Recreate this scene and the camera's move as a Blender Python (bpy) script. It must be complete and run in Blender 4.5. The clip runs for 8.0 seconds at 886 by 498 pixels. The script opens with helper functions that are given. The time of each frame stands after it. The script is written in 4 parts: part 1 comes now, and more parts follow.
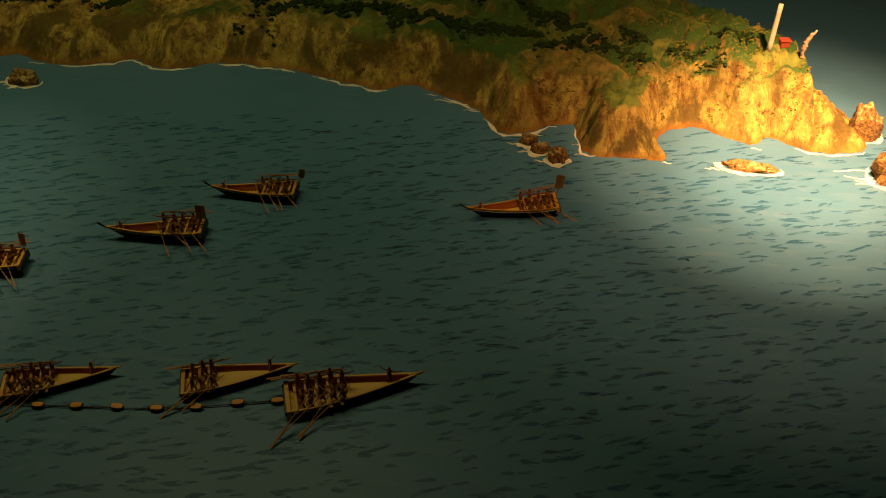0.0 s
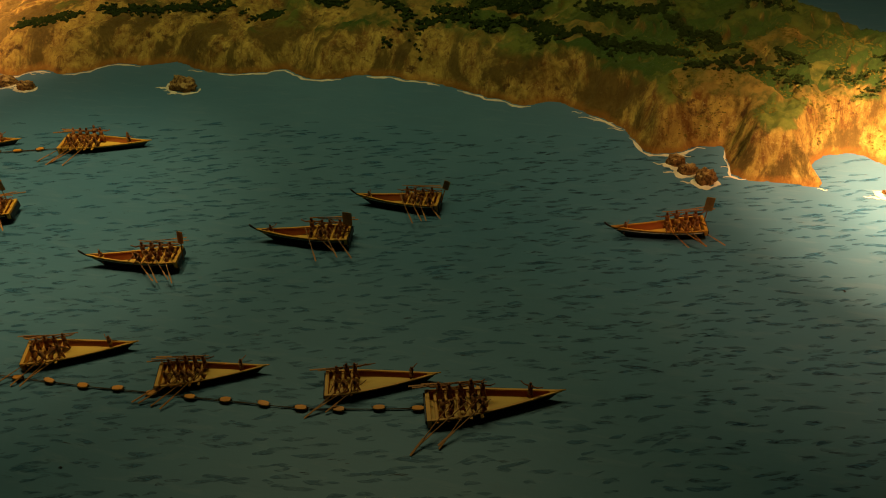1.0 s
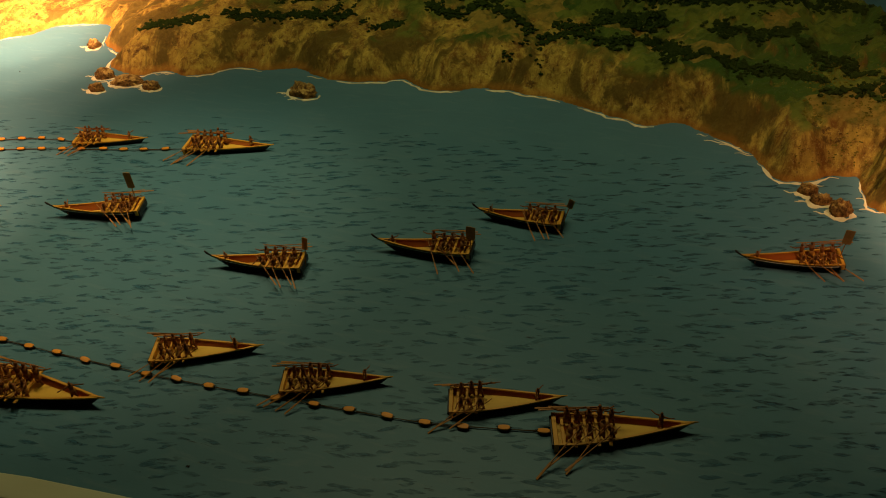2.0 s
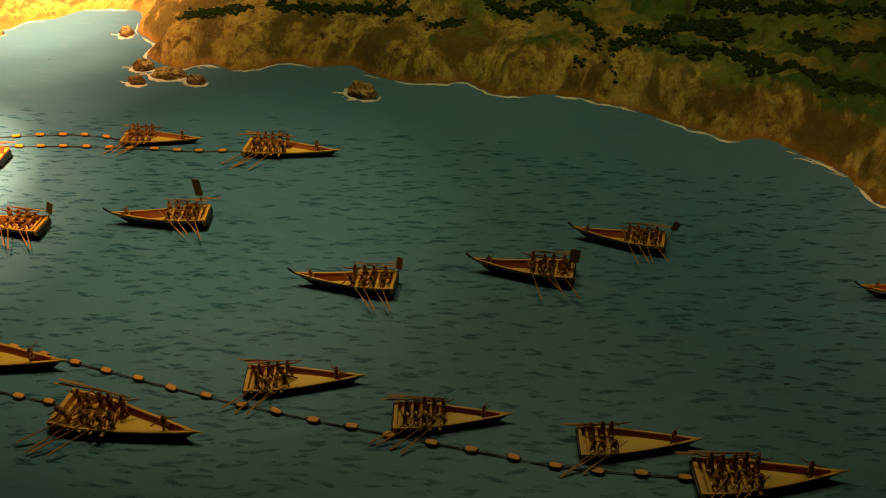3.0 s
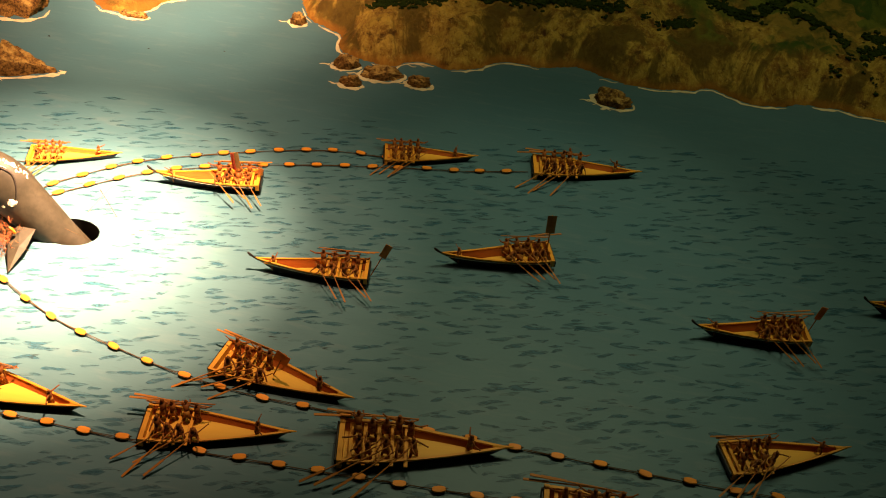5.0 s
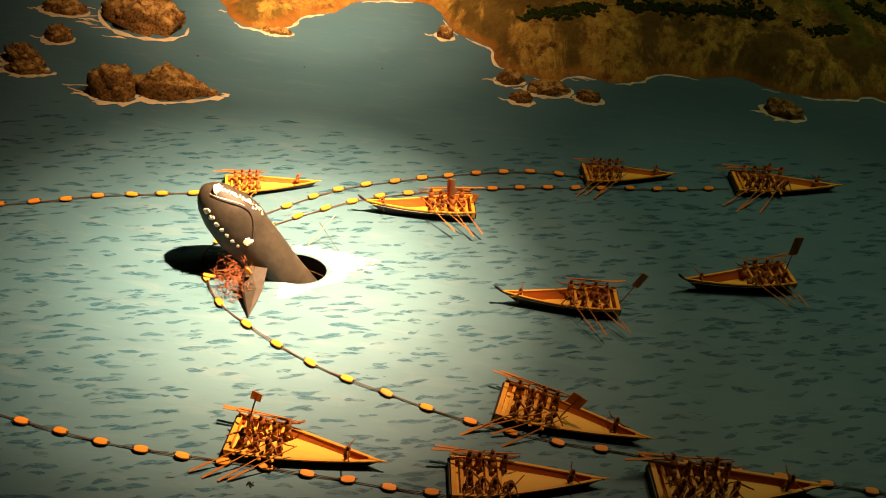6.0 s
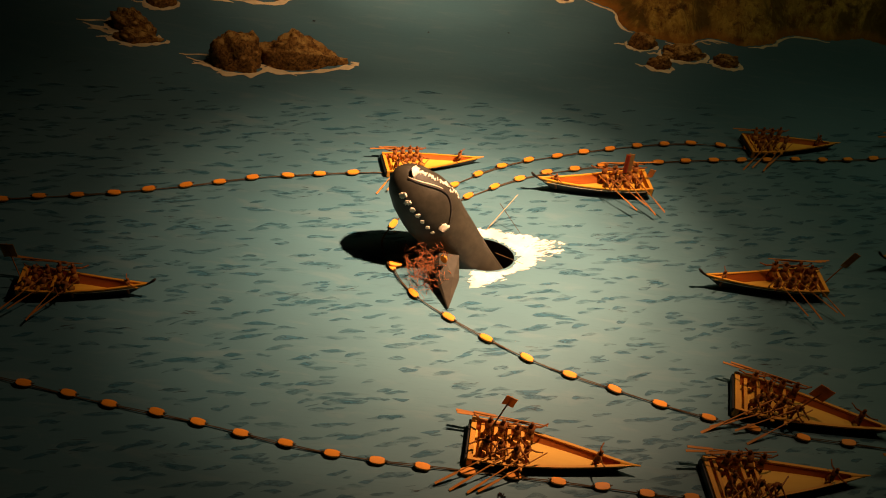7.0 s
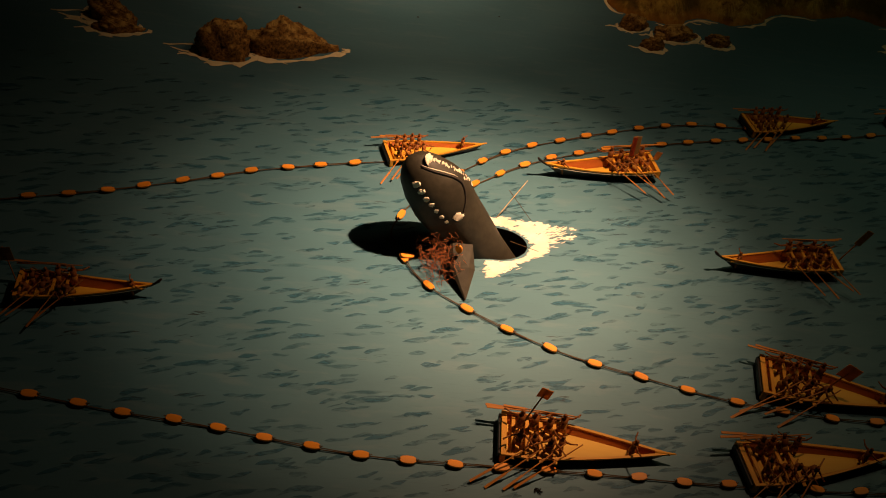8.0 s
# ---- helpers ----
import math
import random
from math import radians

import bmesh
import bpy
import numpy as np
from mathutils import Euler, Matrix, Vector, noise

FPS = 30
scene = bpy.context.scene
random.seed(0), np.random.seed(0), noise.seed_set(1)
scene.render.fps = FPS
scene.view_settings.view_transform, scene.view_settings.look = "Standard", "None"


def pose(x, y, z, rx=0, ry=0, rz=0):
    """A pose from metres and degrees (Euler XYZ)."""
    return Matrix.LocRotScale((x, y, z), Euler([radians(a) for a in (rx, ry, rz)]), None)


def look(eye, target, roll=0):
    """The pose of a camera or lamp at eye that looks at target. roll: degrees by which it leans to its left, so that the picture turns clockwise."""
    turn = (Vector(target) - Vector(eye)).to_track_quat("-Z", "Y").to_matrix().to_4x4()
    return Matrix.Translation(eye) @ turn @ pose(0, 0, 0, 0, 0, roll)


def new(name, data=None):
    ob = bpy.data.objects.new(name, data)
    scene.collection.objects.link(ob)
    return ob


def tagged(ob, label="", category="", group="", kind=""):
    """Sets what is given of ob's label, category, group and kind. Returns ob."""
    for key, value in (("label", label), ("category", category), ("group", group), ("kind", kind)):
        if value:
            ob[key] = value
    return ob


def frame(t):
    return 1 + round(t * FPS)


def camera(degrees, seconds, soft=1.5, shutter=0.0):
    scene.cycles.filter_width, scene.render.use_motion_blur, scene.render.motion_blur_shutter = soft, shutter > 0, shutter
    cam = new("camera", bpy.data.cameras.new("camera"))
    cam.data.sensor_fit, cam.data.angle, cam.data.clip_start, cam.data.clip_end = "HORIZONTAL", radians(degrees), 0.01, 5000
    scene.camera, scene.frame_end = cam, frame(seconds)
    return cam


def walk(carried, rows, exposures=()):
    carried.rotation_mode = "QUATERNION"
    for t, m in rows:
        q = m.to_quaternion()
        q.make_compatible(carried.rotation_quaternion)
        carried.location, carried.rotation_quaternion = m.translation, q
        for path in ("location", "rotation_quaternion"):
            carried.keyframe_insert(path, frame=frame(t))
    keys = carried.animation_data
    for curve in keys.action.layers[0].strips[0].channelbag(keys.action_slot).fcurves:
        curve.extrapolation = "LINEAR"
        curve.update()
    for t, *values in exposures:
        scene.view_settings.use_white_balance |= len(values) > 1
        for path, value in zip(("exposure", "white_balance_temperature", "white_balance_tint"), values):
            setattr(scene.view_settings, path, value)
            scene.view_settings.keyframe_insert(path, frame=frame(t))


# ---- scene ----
cam = camera(51.0, 8.0, soft=1.0)
PATH = [
    (0, (0.129, 0.185, 1.8), (-0.089, 1.715, 0.531), -2.3),
    (0.5, (0.088, 0.166, 1.805), (-0.247, 1.691, 0.554), -4.5),
    (1, (0.048, 0.167, 1.794), (-0.416, 1.677, 0.567), -5.1),
    (1.5, (0.009, 0.157, 1.797), (-0.581, 1.642, 0.594), -5.7),
    (1.7, (-0.039, 0.154, 1.799), (-0.659, 1.633, 0.603), -5.7),
    (2.8, (-0.455, 0.174, 1.826), (-0.996, 1.659, 0.599), -2.9),
    (3, (-0.602, 0.206, 1.822), (-1.116, 1.693, 0.588), -2.1),
    (3.5, (-0.921, 0.244, 1.832), (-1.385, 1.726, 0.572), -0.2),
    (4, (-1.355, 0.199, 1.836), (-1.669, 1.711, 0.564), 2.7),
    (4.5, (-1.808, 0.203, 1.821), (-2.02, 1.717, 0.531), 4.9),
    (4.7, (-1.999, 0.24, 1.802), (-2.188, 1.746, 0.5), 5.3),
    (5.8, (-2.974, 0.236, 1.779), (-2.972, 1.751, 0.473), 7.7),
    (6, (-3.111, 0.281, 1.722), (-3.132, 1.795, 0.416), 7.1),
    (6.5, (-3.409, 0.372, 1.651), (-3.457, 1.839, 0.294), 6.7),
    (7, (-3.729, 0.41, 1.597), (-3.639, 1.87, 0.232), 9.0),
    (7.5, (-3.865, 0.448, 1.552), (-3.687, 1.903, 0.191), 10.3),
    (8, (-3.869, 0.457, 1.533), (-3.675, 1.903, 0.166), 10.1),
]
EXPOSURE = [(0, 0.22), (0.5, 0.35), (1.0, 0.6), (1.5, 0.58), (3.0, 0.52), (3.5, 0.42), (4.5, 0.42), (5.2, -0.4), (6.0, -0.8), (6.5, -1.45), (7.0, -2.0), (7.5, -2.45), (8.0, -2.7)]
walk(cam, [(t, look(eye, target, roll)) for t, eye, target, roll in PATH], EXPOSURE)

# ---- world and lamps ----
world = bpy.data.worlds.new("gallery_dusk")
scene.world = world
world.use_nodes = True
world.node_tree.nodes["Background"].inputs[0].default_value = (0.75, 0.8, 0.72, 1)
world.node_tree.nodes["Background"].inputs[1].default_value = 0.012


def spot(name, eye, target, watts, degrees, blend, colour, radius=0.03):
    lamp = bpy.data.lights.new(name, "SPOT")
    lamp.energy, lamp.spot_size, lamp.spot_blend = watts, radians(degrees), blend
    lamp.color, lamp.shadow_soft_size = colour, radius
    ob = new(name, lamp)
    ob.matrix_world = look(eye, target)
    return ob


WARM = (1.0, 0.55, 0.31)
DIM = (0.91, 0.87, 0.45)
MILD = (1.0, 0.80, 0.43)
SPOTS = [
    ("spot_whale", (-2.75, 2.15, 2.35), (-3.57, 2.10, 0.0), ((2400, 25), (2300, 37), (320, 55), (22, 84))),
    ("spot_cape", (1.15, 2.05, 2.3), (0.97, 2.92, 0.0), ((820, 24), (720, 38), (95, 70))),
    # added fill that brightens the sea round the boats; no such lamp is known
    ("fill_fleet", (-2.22, 2.60, 2.5), (-2.24, 2.24, 0.0), ((74, 50),)),
    ("spot_beach", (-3.35, 2.5, 2.4), (-3.80, 3.68, 0.0), ((830, 24), (680, 40), (230, 58), (45, 76))),
]
for n, e, a, lobes in SPOTS:
    for w, d in lobes:
        spot(n, e, a, w, d, 1.0, MILD if n == "fill_fleet" else WARM)
# added area lamp for the room's dim ambient level; no real panel is known
ambient_fill = bpy.data.lights.new("ambient_fill_light", "AREA")
ambient_fill.shape, ambient_fill.size, ambient_fill.size_y = "RECTANGLE", 2.4, 0.5
ambient_fill.energy, ambient_fill.color = 18, DIM
new("ambient_fill_light", ambient_fill).matrix_world = look((-1.5, 3.1, 2.72), (-1.5, 3.1, 0))


# ---- materials ----
class Nodes:
    """A thin wrapper for making node materials."""

    def __init__(self, name, rough=0.6, metal=0.0, spec=0.4):
        self.m = bpy.data.materials.new(name)
        self.m.use_nodes = True
        self.t = self.m.node_tree
        self.p = self.t.nodes["Principled BSDF"]
        self.p.inputs["Roughness"].default_value = rough
        self.p.inputs["Metallic"].default_value = metal
        self.p.inputs["Specular IOR Level"].default_value = spec

    def node(self, kind, **values):
        n = self.t.nodes.new(kind)
        for key, value in values.items():
            setattr(n, key, value)
        return n

    def put(self, socket, value):
        if isinstance(value, bpy.types.NodeSocket):
            self.t.links.new(value, socket)
        else:
            socket.default_value = value

    def coords(self, scale=(1, 1, 1), local=False, turn=0.0):
        n = self.node("ShaderNodeMapping")
        n.inputs["Scale"].default_value = scale
        n.inputs["Rotation"].default_value = (0, 0, turn)
        if local:
            self.t.links.new(self.node("ShaderNodeTexCoord").outputs["Object"], n.inputs[0])
        else:
            self.t.links.new(self.node("ShaderNodeNewGeometry").outputs["Position"], n.inputs[0])
        return n.outputs[0]

    def noise(self, vec, scale, detail=4.0, rough=0.55, distort=0.0):
        n = self.node("ShaderNodeTexNoise")
        self.put(n.inputs["Vector"], vec)
        for k, v in (("Scale", scale), ("Detail", detail), ("Roughness", rough), ("Distortion", distort)):
            n.inputs[k].default_value = v
        return n.outputs["Fac"]

    def ramp(self, fac, lo, hi, a=0.0, b=1.0):
        n = self.node("ShaderNodeMapRange")
        n.interpolation_type = "SMOOTHSTEP"
        for i, v in enumerate((fac, lo, hi, a, b)):
            self.put(n.inputs[i], v)
        return n.outputs[0]

    def mix(self, fac, a, b, blend="MIX"):
        n = self.node("ShaderNodeMix", data_type="RGBA", blend_type=blend)
        self.put(n.inputs[0], fac)
        for s, v in ((n.inputs[6], a), (n.inputs[7], b)):
            self.put(s, (*v, 1) if isinstance(v, tuple) else v)
        return n.outputs[2]

    def math(self, op, a, b=0.0):
        n = self.node("ShaderNodeMath", operation=op)
        self.put(n.inputs[0], a)
        self.put(n.inputs[1], b)
        return n.outputs[0]

    def part_of(self, vec, axis):
        n = self.node("ShaderNodeSeparateXYZ")
        self.put(n.inputs[0], vec)
        return n.outputs[axis]

    def done(self, colour, height=None, strength=0.4, distance=0.004):
        self.put(self.p.inputs["Base Color"], (*colour, 1) if isinstance(colour, tuple) else colour)
        if height is not None:
            n = self.node("ShaderNodeBump")
            n.inputs["Strength"].default_value, n.inputs["Distance"].default_value = strength, distance
            self.put(n.inputs["Height"], height)
            self.t.links.new(n.outputs[0], self.p.inputs["Normal"])
        return self.m


def plain(name, a, b, scale=60.0, rough=0.6, stretch=(1, 1, 1), bump=0.3, vary=0.0, spec=0.3):
    """Two tones of one stuff, at two scales, with fine relief."""
    n = Nodes(name, rough, 0.0, spec)
    v = n.coords(stretch, local=True)
    fine, coarse = n.noise(v, scale, 5.0), n.noise(v, scale * 0.17, 2.0)
    c = n.mix(n.ramp(fine, 0.3, 0.7), a, b)
    c = n.mix(n.ramp(coarse, 0.35, 0.75, 0.0, 0.55), c, tuple(0.55 * x for x in a))
    if vary:
        r = n.node("ShaderNodeObjectInfo").outputs["Random"]
        c = n.mix(n.ramp(r, 0.0, 1.0, 0.0, vary), c, tuple(0.4 * x for x in b))
    return n.done(c, fine, bump, 0.001)


def sea_material():
    n = Nodes("painted_sea", 0.5, 0.0, 0.35)
    pos = n.coords()
    big, mid = n.noise(pos, 0.9, 3.0), n.noise(n.coords((1, 2.5, 1)), 5.0, 4.0)
    c = n.mix(n.ramp(big, 0.35, 0.65), (0.062, 0.160, 0.205), (0.080, 0.180, 0.218))
    c = n.mix(n.ramp(mid, 0.4, 0.75, 0.0, 0.5), c, (0.064, 0.148, 0.188))
    pale = n.noise(n.coords((1, 4.5, 1), turn=0.06), 7.0, 5.0, 0.6, 0.5)
    c = n.mix(n.ramp(pale, 0.52, 0.68, 0.0, 0.45), c, (0.112, 0.198, 0.228))
    brush = n.noise(n.coords((1, 14, 1), turn=0.05), 16.0, 5.0, 0.7)
    c = n.mix(n.ramp(brush, 0.54, 0.70, 0.0, 0.4), c, (0.050, 0.122, 0.155))
    return n.done(c, n.noise(n.coords((1, 3, 1)), 40.0, 4.0), 0.15, 0.002)


def land_material():
    n = Nodes("painted_land", 0.85, 0.0, 0.15)
    pos = n.coords()
    z = n.part_of(pos, 2)
    flat = n.ramp(n.part_of(n.node("ShaderNodeNewGeometry").outputs["Normal"], 2), 0.5, 0.85)
    fine, mid = n.noise(pos, 75.0, 7.0, 0.75), n.noise(pos, 17.0, 5.0, 0.65)
    big = n.noise(n.coords((1, 1.8, 1), turn=0.35), 4.6, 5.0, 0.6, 0.8)
    drape = n.noise(n.coords((1, 0.6, 0.5)), 4.8, 6.0, 0.65, 0.9)
    streak = n.noise(n.coords((1, 0.8, 0.22)), 20.0, 6.0, 0.75, 0.4)
    rock = n.mix(n.ramp(streak, 0.34, 0.66), (0.20, 0.090, 0.015), (0.62, 0.42, 0.072))
    rock = n.mix(n.ramp(fine, 0.54, 0.68, 0.0, 0.5), rock, (0.74, 0.60, 0.18))
    rock = n.mix(n.ramp(mid, 0.56, 0.68, 0.0, 0.85), rock, (0.06, 0.024, 0.008))
    moss = n.noise(pos, 8.0, 6.0, 0.7, 0.5)
    rock = n.mix(n.ramp(moss, 0.50, 0.62, 0.0, 0.45), rock, (0.42, 0.29, 0.045))
    rock = n.mix(n.ramp(n.noise(pos, 36.0, 6.0, 0.75, 0.6), 0.55, 0.66, 0.0, 0.75), rock, (0.12, 0.052, 0.012))
    rock = n.mix(n.ramp(drape, 0.45, 0.55, 0.0, 0.85), rock, (0.105, 0.070, 0.012))
    rock = n.mix(n.ramp(n.math("ADD", z, n.math("MULTIPLY", mid, 0.03)), 0.02, 0.045, 0.6, 0.0), rock, (0.42, 0.170, 0.024))
    # fields: uneven plots of grass, stubble and meadow
    warp = n.node("ShaderNodeVectorMath", operation="MULTIPLY_ADD")
    wob = n.node("ShaderNodeTexNoise")
    wob.inputs["Scale"].default_value = 5.0
    n.put(wob.inputs["Vector"], pos)
    n.put(warp.inputs[0], wob.outputs["Color"])
    warp.inputs[1].default_value = (0.16, 0.16, 0.0)
    n.put(warp.inputs[2], n.coords((1, 1.7, 0), turn=0.25))
    plots = n.node("ShaderNodeTexVoronoi")
    plots.inputs["Scale"].default_value = 4.2
    n.put(plots.inputs["Vector"], warp.outputs[0])
    tone = n.part_of(plots.outputs["Color"], 0)
    field = n.mix(n.ramp(tone, 0.15, 0.75), (0.050, 0.100, 0.013), (0.17, 0.19, 0.026))
    field = n.mix(n.ramp(n.part_of(plots.outputs["Color"], 1), 0.72, 0.80, 0.0, 0.85), field, (0.34, 0.22, 0.040))
    field = n.mix(n.ramp(big, 0.45, 0.62, 0.0, 0.6), field, (0.062, 0.098, 0.014))
    field = n.mix(n.ramp(mid, 0.45, 0.66, 0.0, 0.7), field, (0.040, 0.072, 0.010))
    field = n.mix(n.ramp(fine, 0.55, 0.72, 0.0, 0.4), field, (0.32, 0.27, 0.06))
    up = n.math("MULTIPLY", flat, n.ramp(n.math("ADD", z, n.math("MULTIPLY", drape, 0.12)), 0.188, 0.222))
    return n.done(n.mix(up, rock, field), n.math("ADD", fine, streak), 0.8, 0.010)


def rock_material():
    n = Nodes("sea_rock", 0.8, 0.0, 0.25)
    pos = n.coords()
    fine, mid = n.noise(pos, 110.0, 6.0, 0.7), n.noise(pos, 34.0, 5.0, 0.65, 0.6)
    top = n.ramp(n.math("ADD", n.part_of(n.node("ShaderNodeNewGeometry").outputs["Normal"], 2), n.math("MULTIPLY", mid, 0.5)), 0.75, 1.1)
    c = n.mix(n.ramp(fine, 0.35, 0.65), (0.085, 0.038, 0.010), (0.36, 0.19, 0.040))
    # upward faces tinted tan: the highlight on the tops is in the colour
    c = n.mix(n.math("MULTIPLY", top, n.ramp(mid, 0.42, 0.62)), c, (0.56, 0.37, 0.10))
    c = n.mix(n.ramp(fine, 0.62, 0.72, 0.0, 0.7), c, (0.52, 0.34, 0.12))
    # near-black tint puts crevice shade into the colour of the hollows
    c = n.mix(n.ramp(mid, 0.34, 0.42, 0.7, 0.0), c, (0.020, 0.010, 0.005))
    return n.done(c, n.math("ADD", fine, mid), 0.9, 0.006)


def stroke_material(name, a, b, cover):
    """Thin paint that breaks up into streaks along the brush's way."""
    n = Nodes(name, 0.5, 0.0, 0.3)
    r = n.node("ShaderNodeNewGeometry").outputs["Random Per Island"]
    grain = n.noise(n.coords((1, 4, 1), turn=-0.2), 20.0, 3.0, 0.6)
    c = n.mix(r, a, b)
    n.put(n.p.inputs["Alpha"], n.math("MULTIPLY", n.ramp(grain, 0.38, 0.64, cover, 0.12), n.ramp(r, 0.0, 0.7, 0.45, 1.0)))
    return n.done(c, grain, 0.1, 0.001)


M = {
    "stroke": stroke_material("wave_stroke", (0.012, 0.096, 0.144), (0.034, 0.122, 0.178), 0.80),
    "stroke_thin": stroke_material("dry_stroke", (0.018, 0.026, 0.026), (0.04, 0.05, 0.05), 1.0),
    "sea": sea_material(),
    "land": land_material(),
    "rock": rock_material(),
    "foam": plain("foam_paint", (0.76, 0.66, 0.36), (0.84, 0.75, 0.48), 70.0, 0.6),
    "shrub": plain("shrub", (0.022, 0.042, 0.008), (0.045, 0.066, 0.010), 90.0, 0.95, vary=0.3, spec=0.05),
    "moss": plain("moss", (0.13, 0.115, 0.015), (0.25, 0.20, 0.028), 40.0, 0.95, spec=0.05),
    "deck": plain("deck_wood", (0.76, 0.43, 0.045), (0.82, 0.48, 0.055), 30.0, 0.5, (0.25, 3, 3), 0.3, 0.18),
    "wood": plain("boat_wood", (0.74, 0.34, 0.028), (0.80, 0.39, 0.036), 40.0, 0.5, (0.3, 2, 2), 0.3, 0.2),
    "inner": plain("inner_plank", (0.42, 0.115, 0.016), (0.52, 0.15, 0.022), 40.0, 0.55, (0.3, 2, 2), 0.3),
    "black": plain("black_lacquer", (0.012, 0.010, 0.009), (0.022, 0.018, 0.015), 30.0, 0.4),
    "white": plain("white_stripe", (0.74, 0.66, 0.50), (0.82, 0.75, 0.58), 60.0, 0.5),
    "oar": plain("oar_wood", (0.54, 0.22, 0.032), (0.40, 0.15, 0.024), 60.0, 0.55, (0.2, 2, 2), 0.2, 0.35),
    "cloth": plain("loin_cloth", (0.48, 0.21, 0.03), (0.62, 0.29, 0.05), 120.0, 0.7, bump=0.3, vary=0.6),
    "doll": plain("carved_brown", (0.26, 0.085, 0.015), (0.40, 0.135, 0.022), 120.0, 0.6, bump=0.3, vary=0.8),
    "float": plain("float_wood", (0.80, 0.29, 0.020), (0.88, 0.33, 0.026), 60.0, 0.5, (0.5, 2, 2), 0.2, 0.3),
    "rope": plain("dark_rope", (0.055, 0.035, 0.018), (0.11, 0.07, 0.03), 200.0, 0.9),
    "net": plain("net_cord", (0.22, 0.075, 0.025), (0.34, 0.12, 0.04), 150.0, 0.85),
    "spray": plain("spray_white", (0.85, 0.80, 0.64), (0.90, 0.86, 0.73), 70.0, 0.6),
    "smoke": plain("smoke_cotton", (0.34, 0.22, 0.10), (0.52, 0.38, 0.20), 120.0, 0.9, bump=0.6),
    "pale": plain("pale_wood", (0.62, 0.46, 0.24), (0.72, 0.56, 0.32), 60.0, 0.6, (2, 2, 0.3)),
    "whale": plain("whale_skin", (0.028, 0.026, 0.017), (0.043, 0.039, 0.026), 55.0, 0.55, bump=0.3),
    "callus": plain("whale_callosity", (0.62, 0.56, 0.42), (0.80, 0.75, 0.60), 160.0, 0.8, bump=0.8),
    "crease": plain("whale_crease", (0.016, 0.013, 0.011), (0.024, 0.02, 0.016), 60.0, 0.6),
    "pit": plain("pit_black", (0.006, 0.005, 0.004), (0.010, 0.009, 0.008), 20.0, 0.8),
    "flag_brown": plain("flag_brown", (0.50, 0.31, 0.10), (0.58, 0.36, 0.13), 120.0, 0.85),
    "flag_orange": plain("flag_orange", (0.78, 0.36, 0.09), (0.84, 0.42, 0.11), 120.0, 0.85),
    "flag_red": plain("flag_red", (0.55, 0.09, 0.035), (0.62, 0.12, 0.05), 120.0, 0.85),
    "ledge": plain("ledge_cream", (0.68, 0.64, 0.38), (0.74, 0.70, 0.44), 14.0, 0.5, (0.3, 1, 1)),
    "wall": plain("gallery_wall", (0.05, 0.05, 0.045), (0.07, 0.068, 0.06), 6.0, 0.9),
    "floor": plain("gallery_floor", (0.10, 0.06, 0.03), (0.14, 0.085, 0.045), 8.0, 0.5, (0.4, 2, 1)),
    "lamp": plain("lamp_black", (0.02, 0.02, 0.02), (0.03, 0.03, 0.03), 40.0, 0.4),
}


# flag cloth lets some light through
for key in ("flag_brown", "flag_orange", "flag_red"):
    tree = M[key].node_tree
    shader = tree.nodes["Principled BSDF"]
    thru = tree.nodes.new("ShaderNodeBsdfTranslucent")
    both = tree.nodes.new("ShaderNodeMixShader")
    both.inputs[0].default_value = 0.5
    tree.links.new(shader.inputs["Base Color"].links[0].from_socket, thru.inputs["Color"])
    tree.links.new(shader.outputs[0], both.inputs[1])
    tree.links.new(thru.outputs[0], both.inputs[2])
    tree.links.new(both.outputs[0], tree.nodes["Material Output"].inputs["Surface"])


# ---- building helpers ----
def mesh_of(name, verts, faces, material, smooth=False):
    me = bpy.data.meshes.new(name)
    me.from_pydata([tuple(v) for v in verts], [], faces)
    me.materials.append(material)
    if smooth:
        me.polygons.foreach_set("use_smooth", [True] * len(me.polygons))
    me.update()
    return me


def mesh_bm(name, bm, material, smooth=False):
    bmesh.ops.recalc_face_normals(bm, faces=bm.faces)
    me = bpy.data.meshes.new(name)
    bm.to_mesh(me)
    bm.free()
    me.materials.append(material)
    if smooth:
        me.polygons.foreach_set("use_smooth", [True] * len(me.polygons))
    return me


def hang(name, me, parent, m=None, label=""):
    """A mesh as one part of a thing."""
    ob = new(name, me)
    ob.parent = parent
    if m is not None:
        ob.matrix_basis = m
    return tagged(ob, label)


def box(bm, sx, sy, sz, m, bevel=0.0):
    made = bmesh.ops.create_cube(bm, size=1, matrix=m @ Matrix.Diagonal((sx, sy, sz, 1)))
    if bevel:
        edges = list({e for v in made["verts"] for e in v.link_edges})
        bmesh.ops.bevel(bm, geom=edges, offset=bevel, segments=2, profile=0.5, affect="EDGES")


